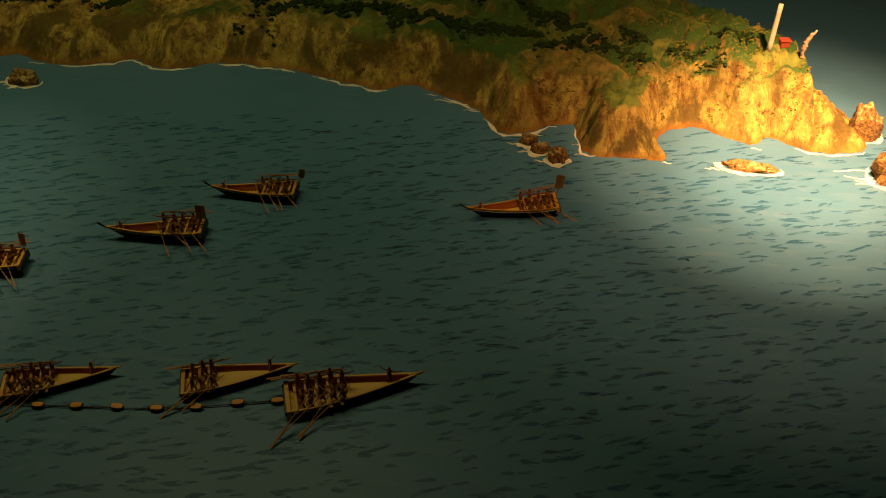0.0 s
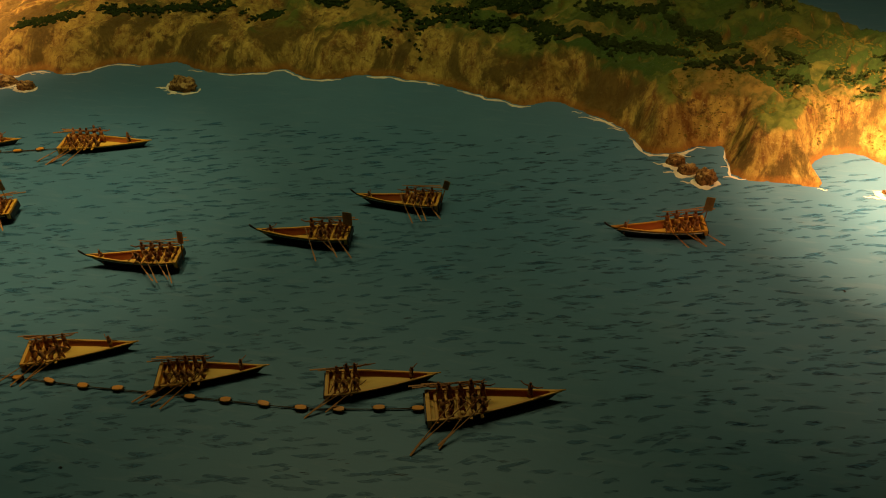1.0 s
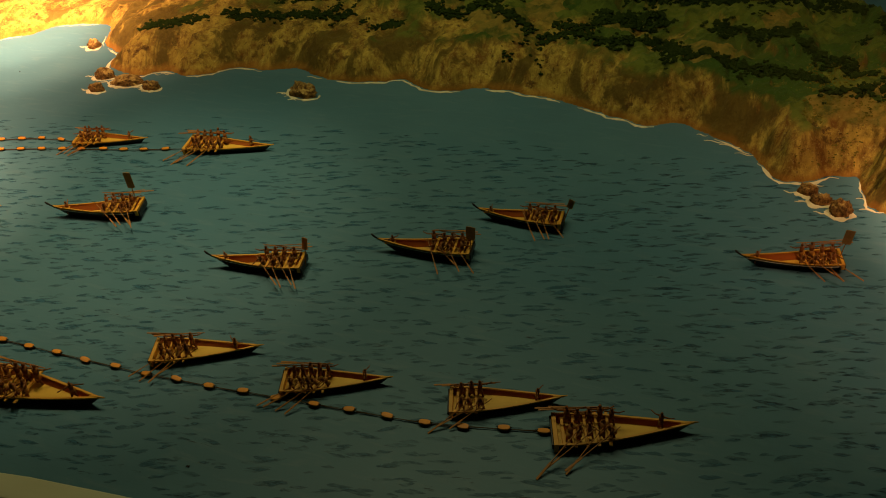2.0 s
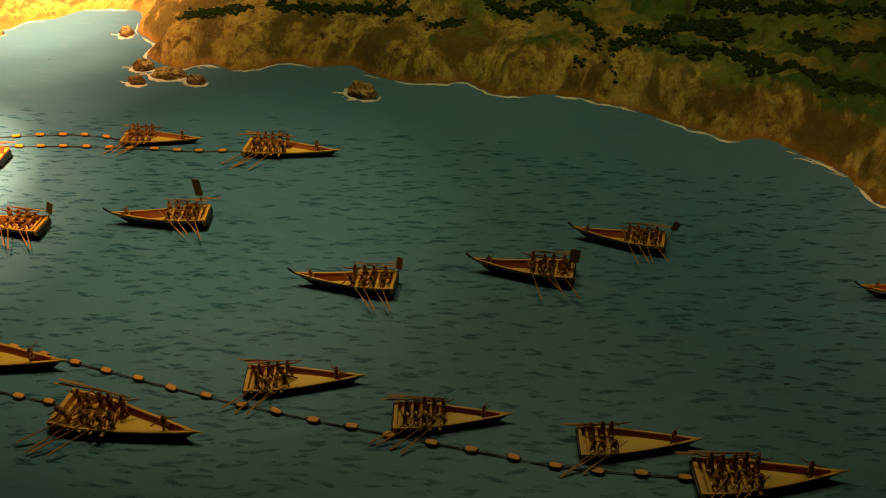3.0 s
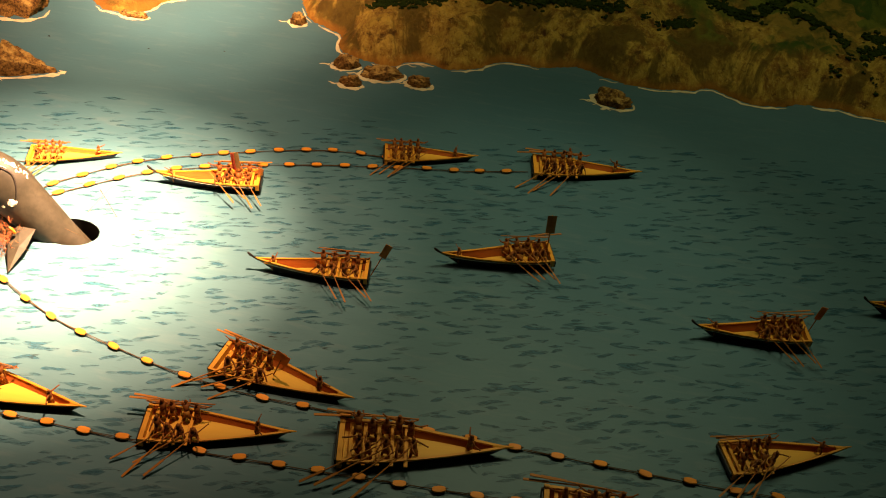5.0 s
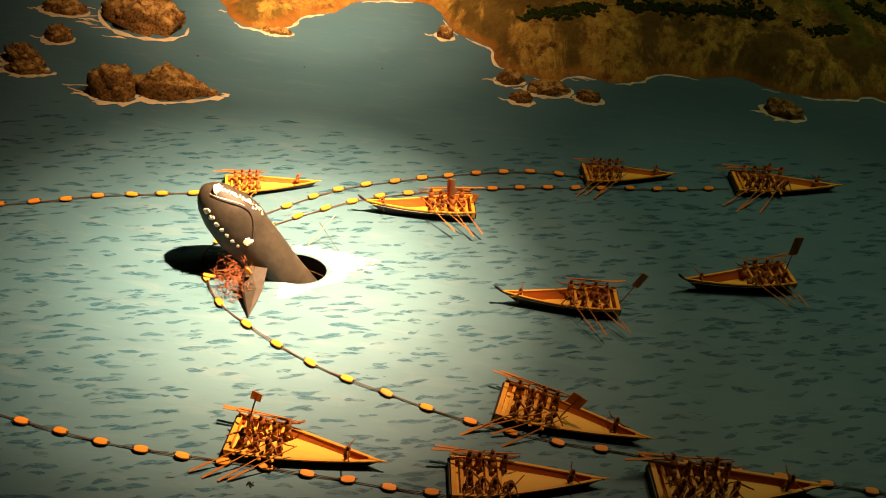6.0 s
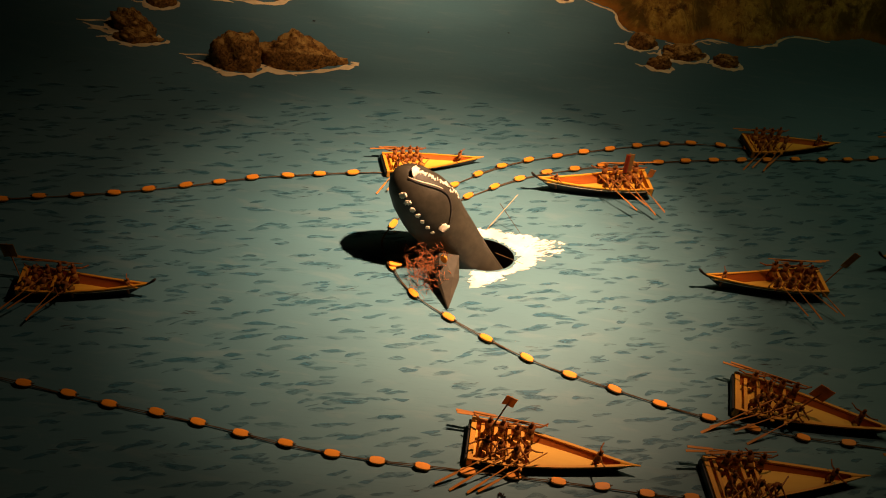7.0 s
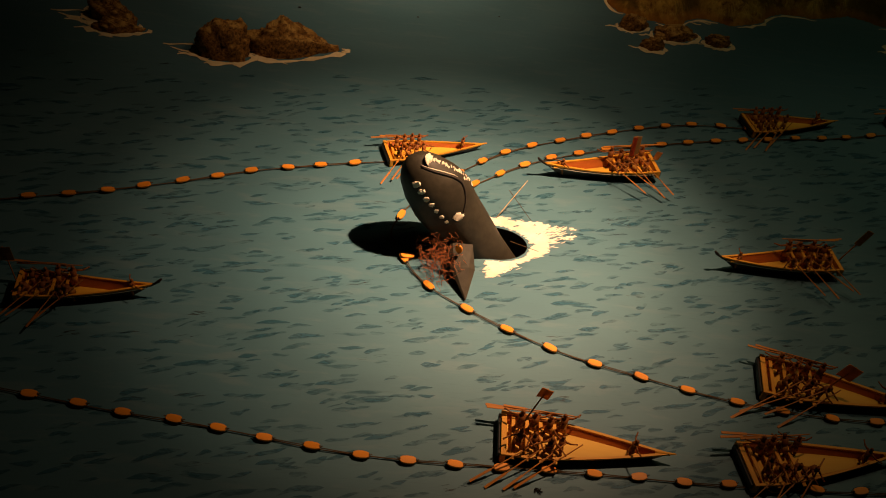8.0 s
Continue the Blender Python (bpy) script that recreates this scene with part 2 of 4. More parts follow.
def tube(path, radii, sides=6, closed_ends=True):
    """Vertices and faces of a round tube along a path."""
    path = [Vector(p) for p in path]
    verts, faces = [], []
    for i, p in enumerate(path):
        d = (path[min(i + 1, len(path) - 1)] - path[max(i - 1, 0)]).normalized()
        side = d.cross(Vector((0, 0, 1)))
        side = side.normalized() if side.length > 1e-4 else Vector((1, 0, 0))
        up = side.cross(d)
        r = radii[i] if isinstance(radii, (list, tuple)) else radii
        for k in range(sides):
            a = math.tau * k / sides
            verts.append(p + r * (math.cos(a) * side + math.sin(a) * up))
        if i:
            for k in range(sides):
                a, b = (i - 1) * sides + k, (i - 1) * sides + (k + 1) % sides
                faces.append((a, b, b + sides, a + sides))
    if closed_ends:
        faces.append(tuple(range(sides))[::-1])
        faces.append(tuple(range((len(path) - 1) * sides, len(path) * sides)))
    return verts, faces


def smooth_line(points, step):
    """Evenly spaced points on a smooth curve through the plan's points."""
    pts = [Vector((*p, 0)[:3]) for p in points]
    dense = []
    for i in range(len(pts) - 1):
        p0, p1, p2, p3 = pts[max(i - 1, 0)], pts[i], pts[i + 1], pts[min(i + 2, len(pts) - 1)]
        for k in range(24):
            t = k / 24
            dense.append(0.5 * (2 * p1 + (p2 - p0) * t + (2 * p0 - 5 * p1 + 4 * p2 - p3) * t * t + (3 * p1 - p0 - 3 * p2 + p3) * t ** 3))
    dense.append(pts[-1])
    out, left = [dense[0]], step
    for a, b in zip(dense, dense[1:]):
        gap = (b - a).length
        while gap >= left:
            a = a + (b - a) * (left / gap)
            gap -= left
            out.append(a.copy())
            left = step
        left -= gap
    return out


def fbm(x, y, z=0.0, octaves=4):
    return noise.fractal(Vector((x, y, z)), 1.0, 2.0, octaves)


# ---- the gallery that holds the diorama ----
def slab(name, x0, x1, y0, y1, z0, z1, material):
    bm = bmesh.new()
    box(bm, x1 - x0, y1 - y0, z1 - z0, pose((x0 + x1) / 2, (y0 + y1) / 2, (z0 + z1) / 2))
    return tagged(new(name, mesh_bm(name, bm, material)), kind="structure")


slab("wall_north", -7.2, 3.2, 6.0, 6.15, -0.6, 2.8, M["wall"])
slab("wall_south", -7.2, 3.2, -2.15, -2.0, -0.6, 2.8, M["wall"])
slab("wall_west", -7.35, -7.2, -2.15, 6.15, -0.6, 2.8, M["wall"])
slab("wall_east", 3.2, 3.35, -2.15, 6.15, -0.6, 2.8, M["wall"])
slab("ceiling", -7.35, 3.35, -2.15, 6.15, 2.8, 2.9, M["wall"])
slab("floor", -7.2, 3.2, -2.0, 6.0, -0.6, -0.5, M["floor"])

# ---- the sea, one sheet with the pit that the whale comes out of ----
PIT = (-3.525, 2.115, 0.083, 0.058)


def sea():
    bm = bmesh.new()
    front = [(-7.2, 1.10), (-4.5, 1.14), (-2.1, 1.16), (-1.75, 1.20), (-1.32, 1.225), (-0.8, 1.235), (3.2, 1.24)]
    outer = [bm.verts.new((x, y, 0)) for x, y in front + [(3.2, 6.0), (-7.2, 6.0)]]
    cx, cy, rx, ry = PIT
    inner = [bm.verts.new((cx + rx * math.cos(k * math.tau / 40), cy + ry * math.sin(k * math.tau / 40), 0)) for k in range(40)]
    edges = [bm.edges.new((ring[i], ring[(i + 1) % len(ring)])) for ring in (outer, inner) for i in range(len(ring))]
    bmesh.ops.triangle_fill(bm, use_beauty=True, edges=edges)
    for f in bm.faces:
        f.normal_update()
        if f.normal.z < 0:
            f.normal_flip()
    me = bpy.data.meshes.new("water")
    bm.to_mesh(me)
    bm.free()
    me.materials.append(M["sea"])
    water = tagged(new("water", me), "painted blue green model sea with brushed waves", "sea", kind="structure")
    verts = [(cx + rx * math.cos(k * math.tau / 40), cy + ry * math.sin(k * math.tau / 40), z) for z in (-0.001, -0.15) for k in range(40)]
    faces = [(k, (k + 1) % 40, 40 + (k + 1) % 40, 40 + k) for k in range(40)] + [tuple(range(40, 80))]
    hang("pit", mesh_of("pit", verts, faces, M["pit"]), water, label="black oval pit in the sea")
    # cream ledge along the visitors' side
    bm = bmesh.new()
    rings = []
    for x, y in front:
        rings.append([bm.verts.new((x, y + dy, z)) for dy, z in ((0.014, -0.03), (0.014, 0.006), (0.010, 0.010), (-0.058, 0.010), (-0.062, 0.006), (-0.062, -0.05))])
    for a, b in zip(rings, rings[1:]):
        for k in range(6):
            bm.faces.new((a[k], b[k], b[(k + 1) % 6], a[(k + 1) % 6]))
    ledge = tagged(new("ledge", mesh_bm("ledge", bm, M["ledge"])), "cream painted ledge along the front of the diorama", "ledge", kind="structure")
    bm = bmesh.new()
    for (x0, y0), (x1, y1) in zip(front, front[1:]):
        bm.faces.new([bm.verts.new(p) for p in ((x0, y0 - 0.04, -0.5), (x1, y1 - 0.04, -0.5), (x1, y1 - 0.04, -0.04), (x0, y0 - 0.04, -0.04))])
    tagged(new("trim", mesh_bm("trim", bm, M["wall"])), kind="structure")


sea()

# ---- the land: a plan of the coast, raised as a relief ----
COAST_EAST = [(1.15, 3.30), (1.21, 3.12), (1.19, 2.99), (1.03, 2.97), (0.89, 3.05), (0.81, 3.01), (0.66, 3.09), (0.57, 3.09), (0.50, 3.02), (0.525, 2.885),
              (0.39, 2.895), (0.24, 2.91), (0.20, 3.10), (0.04, 3.03), (-0.06, 3.04), (-0.16, 3.19), (-0.29, 3.27), (-0.41, 3.34), (-0.52, 3.30), (-0.67, 3.34)]
COAST_WEST = [(-0.80, 3.39), (-0.96, 3.44), (-1.20, 3.475), (-1.45, 3.41), (-1.60, 3.49), (-1.75, 3.435), (-1.95, 3.42), (-2.12, 3.50), (-2.25, 3.455), (-2.40, 3.46),
              (-2.52, 3.37), (-2.62, 3.335), (-2.72, 3.36), (-2.82, 3.30), (-2.95, 3.31), (-3.05, 3.37), (-3.07, 3.48), (-3.20, 3.55), (-3.27, 3.66), (-3.35, 3.77), (-3.50, 3.76),
              (-3.62, 3.71), (-3.69, 3.60), (-3.80, 3.53), (-3.83, 3.44), (-3.92, 3.39), (-4.05, 3.43), (-4.15, 3.58), (-4.30, 3.80), (-4.60, 4.20), (-5.0, 5.2)]
COAST_BACK = [(0.0, 5.2), (0.25, 4.35), (0.62, 3.92), (0.90, 3.60)]


def rough_line(points, cut, size):
    """A coast with small uneven bites between the plan's points."""
    out = []
    for i, p in enumerate(smooth_line(points, cut)):
        out.append((p.x + size * fbm(p.x * 14, p.y * 14, 3.1), p.y + size * fbm(p.x * 14, p.y * 14, 8.7)))
    return out


COAST = rough_line(COAST_BACK + COAST_EAST + COAST_WEST, 0.02, 0.014)


def cliff_height(x):
    return np.interp(x, [-4.4, -3.5, -3.1, -2.4, -1.2, -0.4, 0.2, 0.6, 0.90, 1.00, 1.03, 1.2], [0.05, 0.05, 0.10, 0.115, 0.135, 0.16, 0.19, 0.215, 0.245, 0.235, 0.11, 0.08])


def land_heights(X, Y):
    """Height of the relief over the sea, from the distance to the coast; below the sea outside it."""
    P = np.array(COAST)
    Q = np.roll(P, -1, axis=0)
    best = np.full(X.shape, 1e9)
    inside = np.zeros(X.shape, bool)
    for (ax, ay), (bx, by) in zip(P, Q):
        dx, dy = bx - ax, by - ay
        t = np.clip(((X - ax) * dx + (Y - ay) * dy) / (dx * dx + dy * dy + 1e-12), 0, 1)
        best = np.minimum(best, (X - ax - t * dx) ** 2 + (Y - ay - t * dy) ** 2)
        if ay != by:
            inside ^= ((ay > Y) != (by > Y)) & (X < (bx - ax) * (Y - ay) / (by - ay) + ax)
    d = np.sqrt(best)
    fold = np.array([fbm(x * 4.5, y * 2.4, 1.3) for x, y in zip(X.ravel(), Y.ravel())]).reshape(X.shape)
    grit = np.array([fbm(x * 30, y * 30, 5.0, 4) for x, y in zip(X.ravel(), Y.ravel())]).reshape(X.shape)
    crag = np.array([0.6 - 2.0 * abs(fbm(x * 17, y * 17, 2.2, 3)) for x, y in zip(X.ravel(), Y.ravel())]).reshape(X.shape)
    H = cliff_height(X)
    gully = np.array([1 - abs(fbm(x * 11.0, y * 5.0, 9.3, 4)) for x, y in zip(X.ravel(), Y.ravel())]).reshape(X.shape)
    H = H * (0.80 + 0.28 * gully)
    run = 0.155 + 0.085 * fold + 0.05 * (gully - 0.75)
    s = np.clip(d / np.maximum(run, 0.05), 0, 1)
    rise = np.interp(s, [0, 0.08, 0.2, 0.5, 0.8, 1.0], [0.0, 0.10, 0.22, 0.66, 0.92, 1.0])
    top = 0.02 * np.clip(d - run, 0, 3) / 0.3 + 0.02 * fold * np.clip(d / 0.3, 0, 1)
    z = H * rise * (1 + 0.16 * fold) + top + (0.010 + 0.008 * np.clip(X, 0, 1)) * (grit + 0.9 * crag) * np.where(s < 1, 1.0, 0.45) * np.clip(d / 0.03, 0, 1)
    return np.where(inside, np.maximum(z, 0.002), -0.02)


def land():
    xs, ys = np.linspace(-5.0, 1.30, 700), np.linspace(2.84, 5.0, 240)
    X, Y = np.meshgrid(xs, ys)
    Z = land_heights(X, Y)
    keep = Z > -0.01
    near = keep.copy()
    for a, b in ((1, 0), (-1, 0), (1, 1), (-1, 1)):
        near |= np.roll(keep, a, axis=b)
    ids = np.full(X.shape, -1)
    ids[near] = np.arange(near.sum())
    verts = list(zip(X[near].tolist(), Y[near].tolist(), Z[near].tolist()))
    faces = []
    for j in range(len(ys) - 1):
        for i in range(len(xs) - 1):
            q = (ids[j, i], ids[j, i + 1], ids[j + 1, i + 1], ids[j + 1, i])
            if min(q) >= 0:
                faces.append(tuple(int(k) for k in q))
    tagged(new("ground", mesh_of("ground", verts, faces, M["land"], True)), "painted relief headland with brown cliffs and green fields", "land", kind="structure")


land()


def height_at(points):
    A = np.array(points)
    return land_heights(A[:, 0:1], A[:, 1:2])[:, 0]


def foam(name, lines, label):
    """Ragged ribbons of cream foam, a hair above the sea."""
    verts, faces = [], []
    for line, wide in lines:
        start = len(verts)
        for i, p in enumerate(line):
            a, b = line[max(i - 1, 0)], line[min(i + 1, len(line) - 1)]
            d = Vector((b[0] - a[0], b[1] - a[1], 0)).normalized()
            side = Vector((-d.y, d.x, 0))
            taper = min(1.0, (i + 0.4) / 3, (len(line) - 0.6 - i) / 3)
            w = wide * taper * max(0.18, 0.62 + 1.1 * fbm(p[0] * 34, p[1] * 34, 2.0))
            c = Vector((p[0], p[1], 0.0))
            for k, z in ((-1.0, 0.0015), (0.0, 0.004), (1.0, 0.0015)):
                v = c + side * w * k
                verts.append((v.x, v.y, z))
        for i in range(len(line) - 1):
            for k in range(2):
                a = start + i * 3 + k
                faces.append((a, a + 1, a + 4, a + 3))
    return tagged(new(name, mesh_of(name, verts, faces, M["foam"], True)), label, "foam", kind="stuff")


def coast_foam():
    rng = random.Random(5)
    lines, run = [], []
    front = [p for p in COAST if p[1] < 3.80 and p[0] < 1.24 and not (p[0] > 0.6 and p[1] > 3.12)]
    for p, q in zip(front, front[1:]):
        gap = fbm(p[0] * 5.0, p[1] * 5.0, 16.0)
        if gap > -0.16:
            n = Vector((q[0] - p[0], q[1] - p[1], 0)).normalized()
            run.append((p[0] + 0.004 * fbm(p[0] * 60, 1.0), p[1] - 0.012 + 0.006 * fbm(p[0] * 45, 4.0)))
        else:
            if len(run) > 5:
                lines.append((run, 0.0085))
            run = []
    if len(run) > 5:
        lines.append((run, 0.0085))
    for k in range(14):
        p = rng.choice(front)
        y = p[1] - rng.uniform(0.018, 0.03)
        l = rng.uniform(0.03, 0.08)
        lines.append(([(p[0] + l * (i / 6 - 0.5), y + 0.006 * math.sin(i)) for i in range(7)], 0.004))
    foam("foam", lines, "cream painted foam line along the rocky coast")


coast_foam()


# ---- rocks in the sea ----
def sea_rock(x, y, rx, ry, h, seed, turn=0.0, taper=0.0):
    bm = bmesh.new()
    bmesh.ops.create_icosphere(bm, subdivisions=4, radius=1.0)
    for v in bm.verts:
        n = v.co.copy()
        lump = 1 + 0.30 * fbm(n.x * 1.6 + seed, n.y * 1.6, n.z * 1.6, 3) + 0.15 * fbm(n.x * 6 + seed, n.y * 6, n.z * 6, 4)
        z = abs(n.z) ** 0.75 * (1 if n.z > 0 else -0.15)
        lump += 0.16 * abs(fbm(n.x * 3 + seed, n.y * 3, n.z * 3 + 5, 4))
        thin = 1 - taper * max(0.0, n.x + 0.25)
        v.co = Vector((n.x * rx * (lump if n.x < 0 else 1 + (lump - 1) * (1 - taper)), n.y * ry * lump * thin, z * h * lump * thin))
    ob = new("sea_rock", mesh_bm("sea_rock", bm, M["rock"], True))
    ob.matrix_basis = pose(x, y, 0, 0, 0, turn)
    tagged(ob, "brown craggy rock islet ringed with cream foam in the sea", "rock", "rocks off the coast")
    ring = []
    for k in range(-3, 18):
        a = math.pi + math.pi * k / 15
        w = 1.22 + 0.12 * fbm(math.cos(a) * 2 + seed, math.sin(a) * 2)
        p = Matrix.Rotation(radians(turn), 2) @ Vector((rx * w * math.cos(a), ry * w * math.sin(a) * (1 - 0.8 * taper * max(0.0, math.cos(a) + 0.25))))
        ring.append((x + p.x, y + p.y - 0.004))
    tail = [(x - rx * 1.25 - 0.008 * i, y - ry * 0.5 + 0.004 * math.sin(i * 1.3 + seed)) for i in range(6)]
    dabs = []
    for k in range(3):
        ox, oy, m = -rx * (0.35 + 0.4 * k), -ry * (1.45 - 0.5 * k), 7
        dabs.append(([(x + ox + (i / m - 0.5) * rx * 0.7, y + oy + 0.006 * math.sin(i * 1.1 + seed + k) - 0.003 * i / m) for i in range(m)], 0.005 + 0.004 * (k == 0)))
    if rx > 0.07 and h > 0.04:
        for k in range(3):
            cx, cy = x - rx * (1.25 + 0.22 * k), y - ry * (0.75 - 0.55 * k)
            dabs.append(([(cx + 0.014 * (i - 3) * (1 + 0.2 * k), cy + 0.007 * math.sin(i * 0.9 + k * 2.1)) for i in range(7)], 0.010 - 0.002 * k))
    return [(ring, 0.0125), (tail, 0.006)] + dabs


ROCKS = [(-4.285, 2.838, 0.074, 0.048, 0.100, 0), (-4.090, 2.890, 0.128, 0.054, 0.088, 9), (-4.635, 2.960, 0.075, 0.045, 0.055, -22), (-4.605, 2.905, 0.070, 0.030, 0.030, 3), (-4.60, 3.14, 0.045, 0.035, 0.045, 0),
         (-4.66, 3.34, 0.075, 0.035, 0.04, 0), (-4.36, 3.34, 0.15, 0.10, 0.09, -20)]
ROCKS += [(-3.87, 3.385, 0.05, 0.02, 0.018, 0), (-2.99, 3.255, 0.045, 0.03, 0.04, 10), (-2.94, 3.13, 0.035, 0.022, 0.032, 0), (-2.845, 3.225, 0.072, 0.040, 0.030, 8),
          (-2.70, 3.20, 0.042, 0.026, 0.032, 0), (-3.25, 3.53, 0.03, 0.03, 0.035, 0), (-1.985, 3.285, 0.066, 0.042, 0.040, -15)]
ROCKS += [(0.055, 2.965, 0.03, 0.022, 0.035, 0), (0.095, 2.915, 0.032, 0.02, 0.03, 0), (0.155, 2.865, 0.032, 0.026, 0.045, 0), (0.795, 2.86, 0.085, 0.028, 0.018, -8),
          (1.215, 3.10, 0.05, 0.045, 0.10, 0), (1.27, 2.84, 0.085, 0.07, 0.10, 0)]
rock_foam = []
for i, (x, y, rx, ry, h, a) in enumerate(ROCKS):
    rock_foam += sea_rock(x, y, rx, ry, h, i * 3.7, a, {1: 0.62, 2: 0.4, 3: 0.5}.get(i, 0.0))
foam("foam", rock_foam, "cream painted foam around the sea rocks")


# ---- shrubs and hedges on the land ----
def clumps(name, spots, material, label):
    """Many small uneven leafy clumps in one mesh."""
    rng = random.Random(11)
    bm = bmesh.new()
    bmesh.ops.create_icosphere(bm, subdivisions=1, radius=1.0)
    base = [v.co.copy() for v in bm.verts]
    tris = [[v.index for v in f.verts] for f in bm.faces]
    bm.free()
    verts, faces = [], []
    zs = height_at([(x, y) for x, y, r in spots])
    for (x, y, r), z in zip(spots, zs):
        if z < 0.03:
            continue
        for k in range(5):
            s = r * rng.uniform(0.35, 0.75)
            ox, oy, oz = (rng.uniform(-1, 1) * r * 0.8, rng.uniform(-1, 1) * r * 0.6, rng.uniform(0.1, 0.6) * r)
            start = len(verts)
            for c in base:
                j = rng.uniform(0.65, 1.3) * s
                verts.append((x + ox + c.x * j, y + oy + c.y * j, z + oz + c.z * j * 0.8))
            faces += [tuple(start + i for i in t) for t in tris]
    return tagged(new(name, mesh_of(name, verts, faces, material)), label, "shrubs", kind="stuff")


HEDGES_WEST = [[(-2.95, 3.56), (-2.80, 3.60), (-2.67, 3.67)], [(-2.59, 3.73), (-2.33, 3.76), (-1.98, 3.80)], [(-1.81, 3.72), (-1.70, 3.74)],
               [(-1.63, 3.93), (-1.50, 3.85), (-1.32, 3.90), (-1.10, 3.74)], [(-1.05, 3.67), (-0.94, 3.74), (-0.72, 3.65), (-0.56, 3.72), (-0.47, 3.58)],
               [(-0.85, 3.94), (-0.69, 3.82), (-0.54, 3.90)], [(-1.01, 3.80), (-0.79, 3.86), (-0.60, 3.96)], [(-1.6, 4.05), (-1.4, 4.0), (-1.2, 4.06)], [(-2.4, 3.92), (-2.1, 4.0), (-1.8, 4.05)]]
HEDGES_EAST = [[(-0.50, 3.52), (-0.40, 3.60), (-0.20, 3.50), (0.07, 3.44)], [(-0.37, 3.85), (-0.14, 3.73), (-0.03, 3.83)], [(-0.03, 3.70), (0.06, 3.60), (0.22, 3.48)],
               [(0.28, 3.94), (0.43, 3.72)], [(0.38, 3.44), (0.46, 3.34)], [(0.07, 3.32), (0.28, 3.37), (0.37, 3.27)], [(0.40, 3.27), (0.46, 3.21)],
               [(0.55, 3.28), (0.69, 3.30)], [(0.72, 3.40), (0.82, 3.31)], [(0.66, 3.22), (0.72, 3.21)], [(-0.3, 4.15), (0.0, 4.1), (0.2, 4.05)], [(-0.75, 4.10), (-0.5, 4.08), (-0.25, 4.02)]]


def hedges():
    rng = random.Random(3)
    spots = []
    for line in HEDGES_WEST + HEDGES_EAST:
        for p in smooth_line(line, 0.011):
            fat = 0.6 + 0.8 * abs(fbm(p.x * 9, p.y * 9, 2.0))
            small = 0.62 if p.x > 0.34 else 1.0
            for k in range(8):
                spots.append((p.x + rng.gauss(0, 0.022) * fat, p.y + rng.gauss(0, 0.026) * fat * small, rng.uniform(0.006, 0.013) * small))
    for k in range(16):
        x = rng.uniform(-3.0, 0.9)
        y = rng.uniform(3.4, 4.3)
        for j in range(rng.randint(5, 14)):
            spots.append((x + rng.gauss(0, 0.018), y + rng.gauss(0, 0.014), rng.uniform(0.004, 0.010)))
    clumps("shrubs", spots, M["shrub"], "dark green shrub hedges across the model fields")
    edge = []
    for k in range(4200):
        x = rng.uniform(0.0, 1.06)
        y = rng.uniform(3.02, 3.58)
        if fbm(x * 9, y * 9, 4.0) > -0.05:
            edge.append((x, y, rng.uniform(0.0016, 0.0048)))
    clumps("moss", edge, M["moss"], "yellow green moss tufts on the cape")


hedges()


# ---- the look-out on the cape ----
def stick(name, a, b, r0, r1, material, label, category, sides=8):
    a, b = Vector(a), Vector(b)
    bend = [a.lerp(b, k / 5) for k in range(6)]
    v, f = tube(bend, [r0 + (r1 - r0) * k / 5 for k in range(6)], sides)
    return tagged(new(name, mesh_of(name, v, f, material, True)), label, category)


def cape_things():
    z = float(height_at([(0.865, 3.22)])[0])
    stick("signal_pole", (0.865, 3.22, z - 0.01), (0.878, 3.23, z + 0.165), 0.010, 0.008, M["pale"], "stout pale wooden signal pole on the cape", "pole")
    zb = float(height_at([(0.925, 3.265)])[0])
    bm = bmesh.new()
    box(bm, 0.034, 0.026, 0.022, pose(0.925, 3.265, zb + 0.011, 0, 0, 12), 0.003)
    box(bm, 0.040, 0.032, 0.006, pose(0.925, 3.265, zb + 0.025, 0, 6, 12), 0.002)
    tagged(new("hut", mesh_bm("hut", bm, M["flag_red"])), "tiny red look-out hut beside the signal pole", "hut")
    zs = float(height_at([(0.985, 3.235)])[0])
    v, f = [], []
    path = [(0.985, 3.235, zs - 0.005), (0.986, 3.237, zs + 0.03), (0.990, 3.24, zs + 0.06), (1.005, 3.245, zs + 0.085), (1.025, 3.25, zs + 0.105)]
    path = [Vector(a).lerp(Vector(b), j / 6) for a, b in zip(path, path[1:]) for j in range(6)]
    count = len(path)
    v, f = tube(path, [0.003 + 0.006 * math.sin(math.pi * k / (count - 1)) * (1 + 0.6 * fbm(k * 0.5, 3.0)) for k in range(count)], 9)
    v = [Vector(q) * 1.0 + Vector((fbm(q[0] * 160, q[2] * 160, 1.0), fbm(q[0] * 160, q[2] * 160, 7.0), 0)) * 0.006 for q in v]
    tagged(new("smoke_plume", mesh_of("smoke_plume", v, f, M["smoke"], True)), "pale brown cotton smoke plume rising from the cape", "smoke")


cape_things()


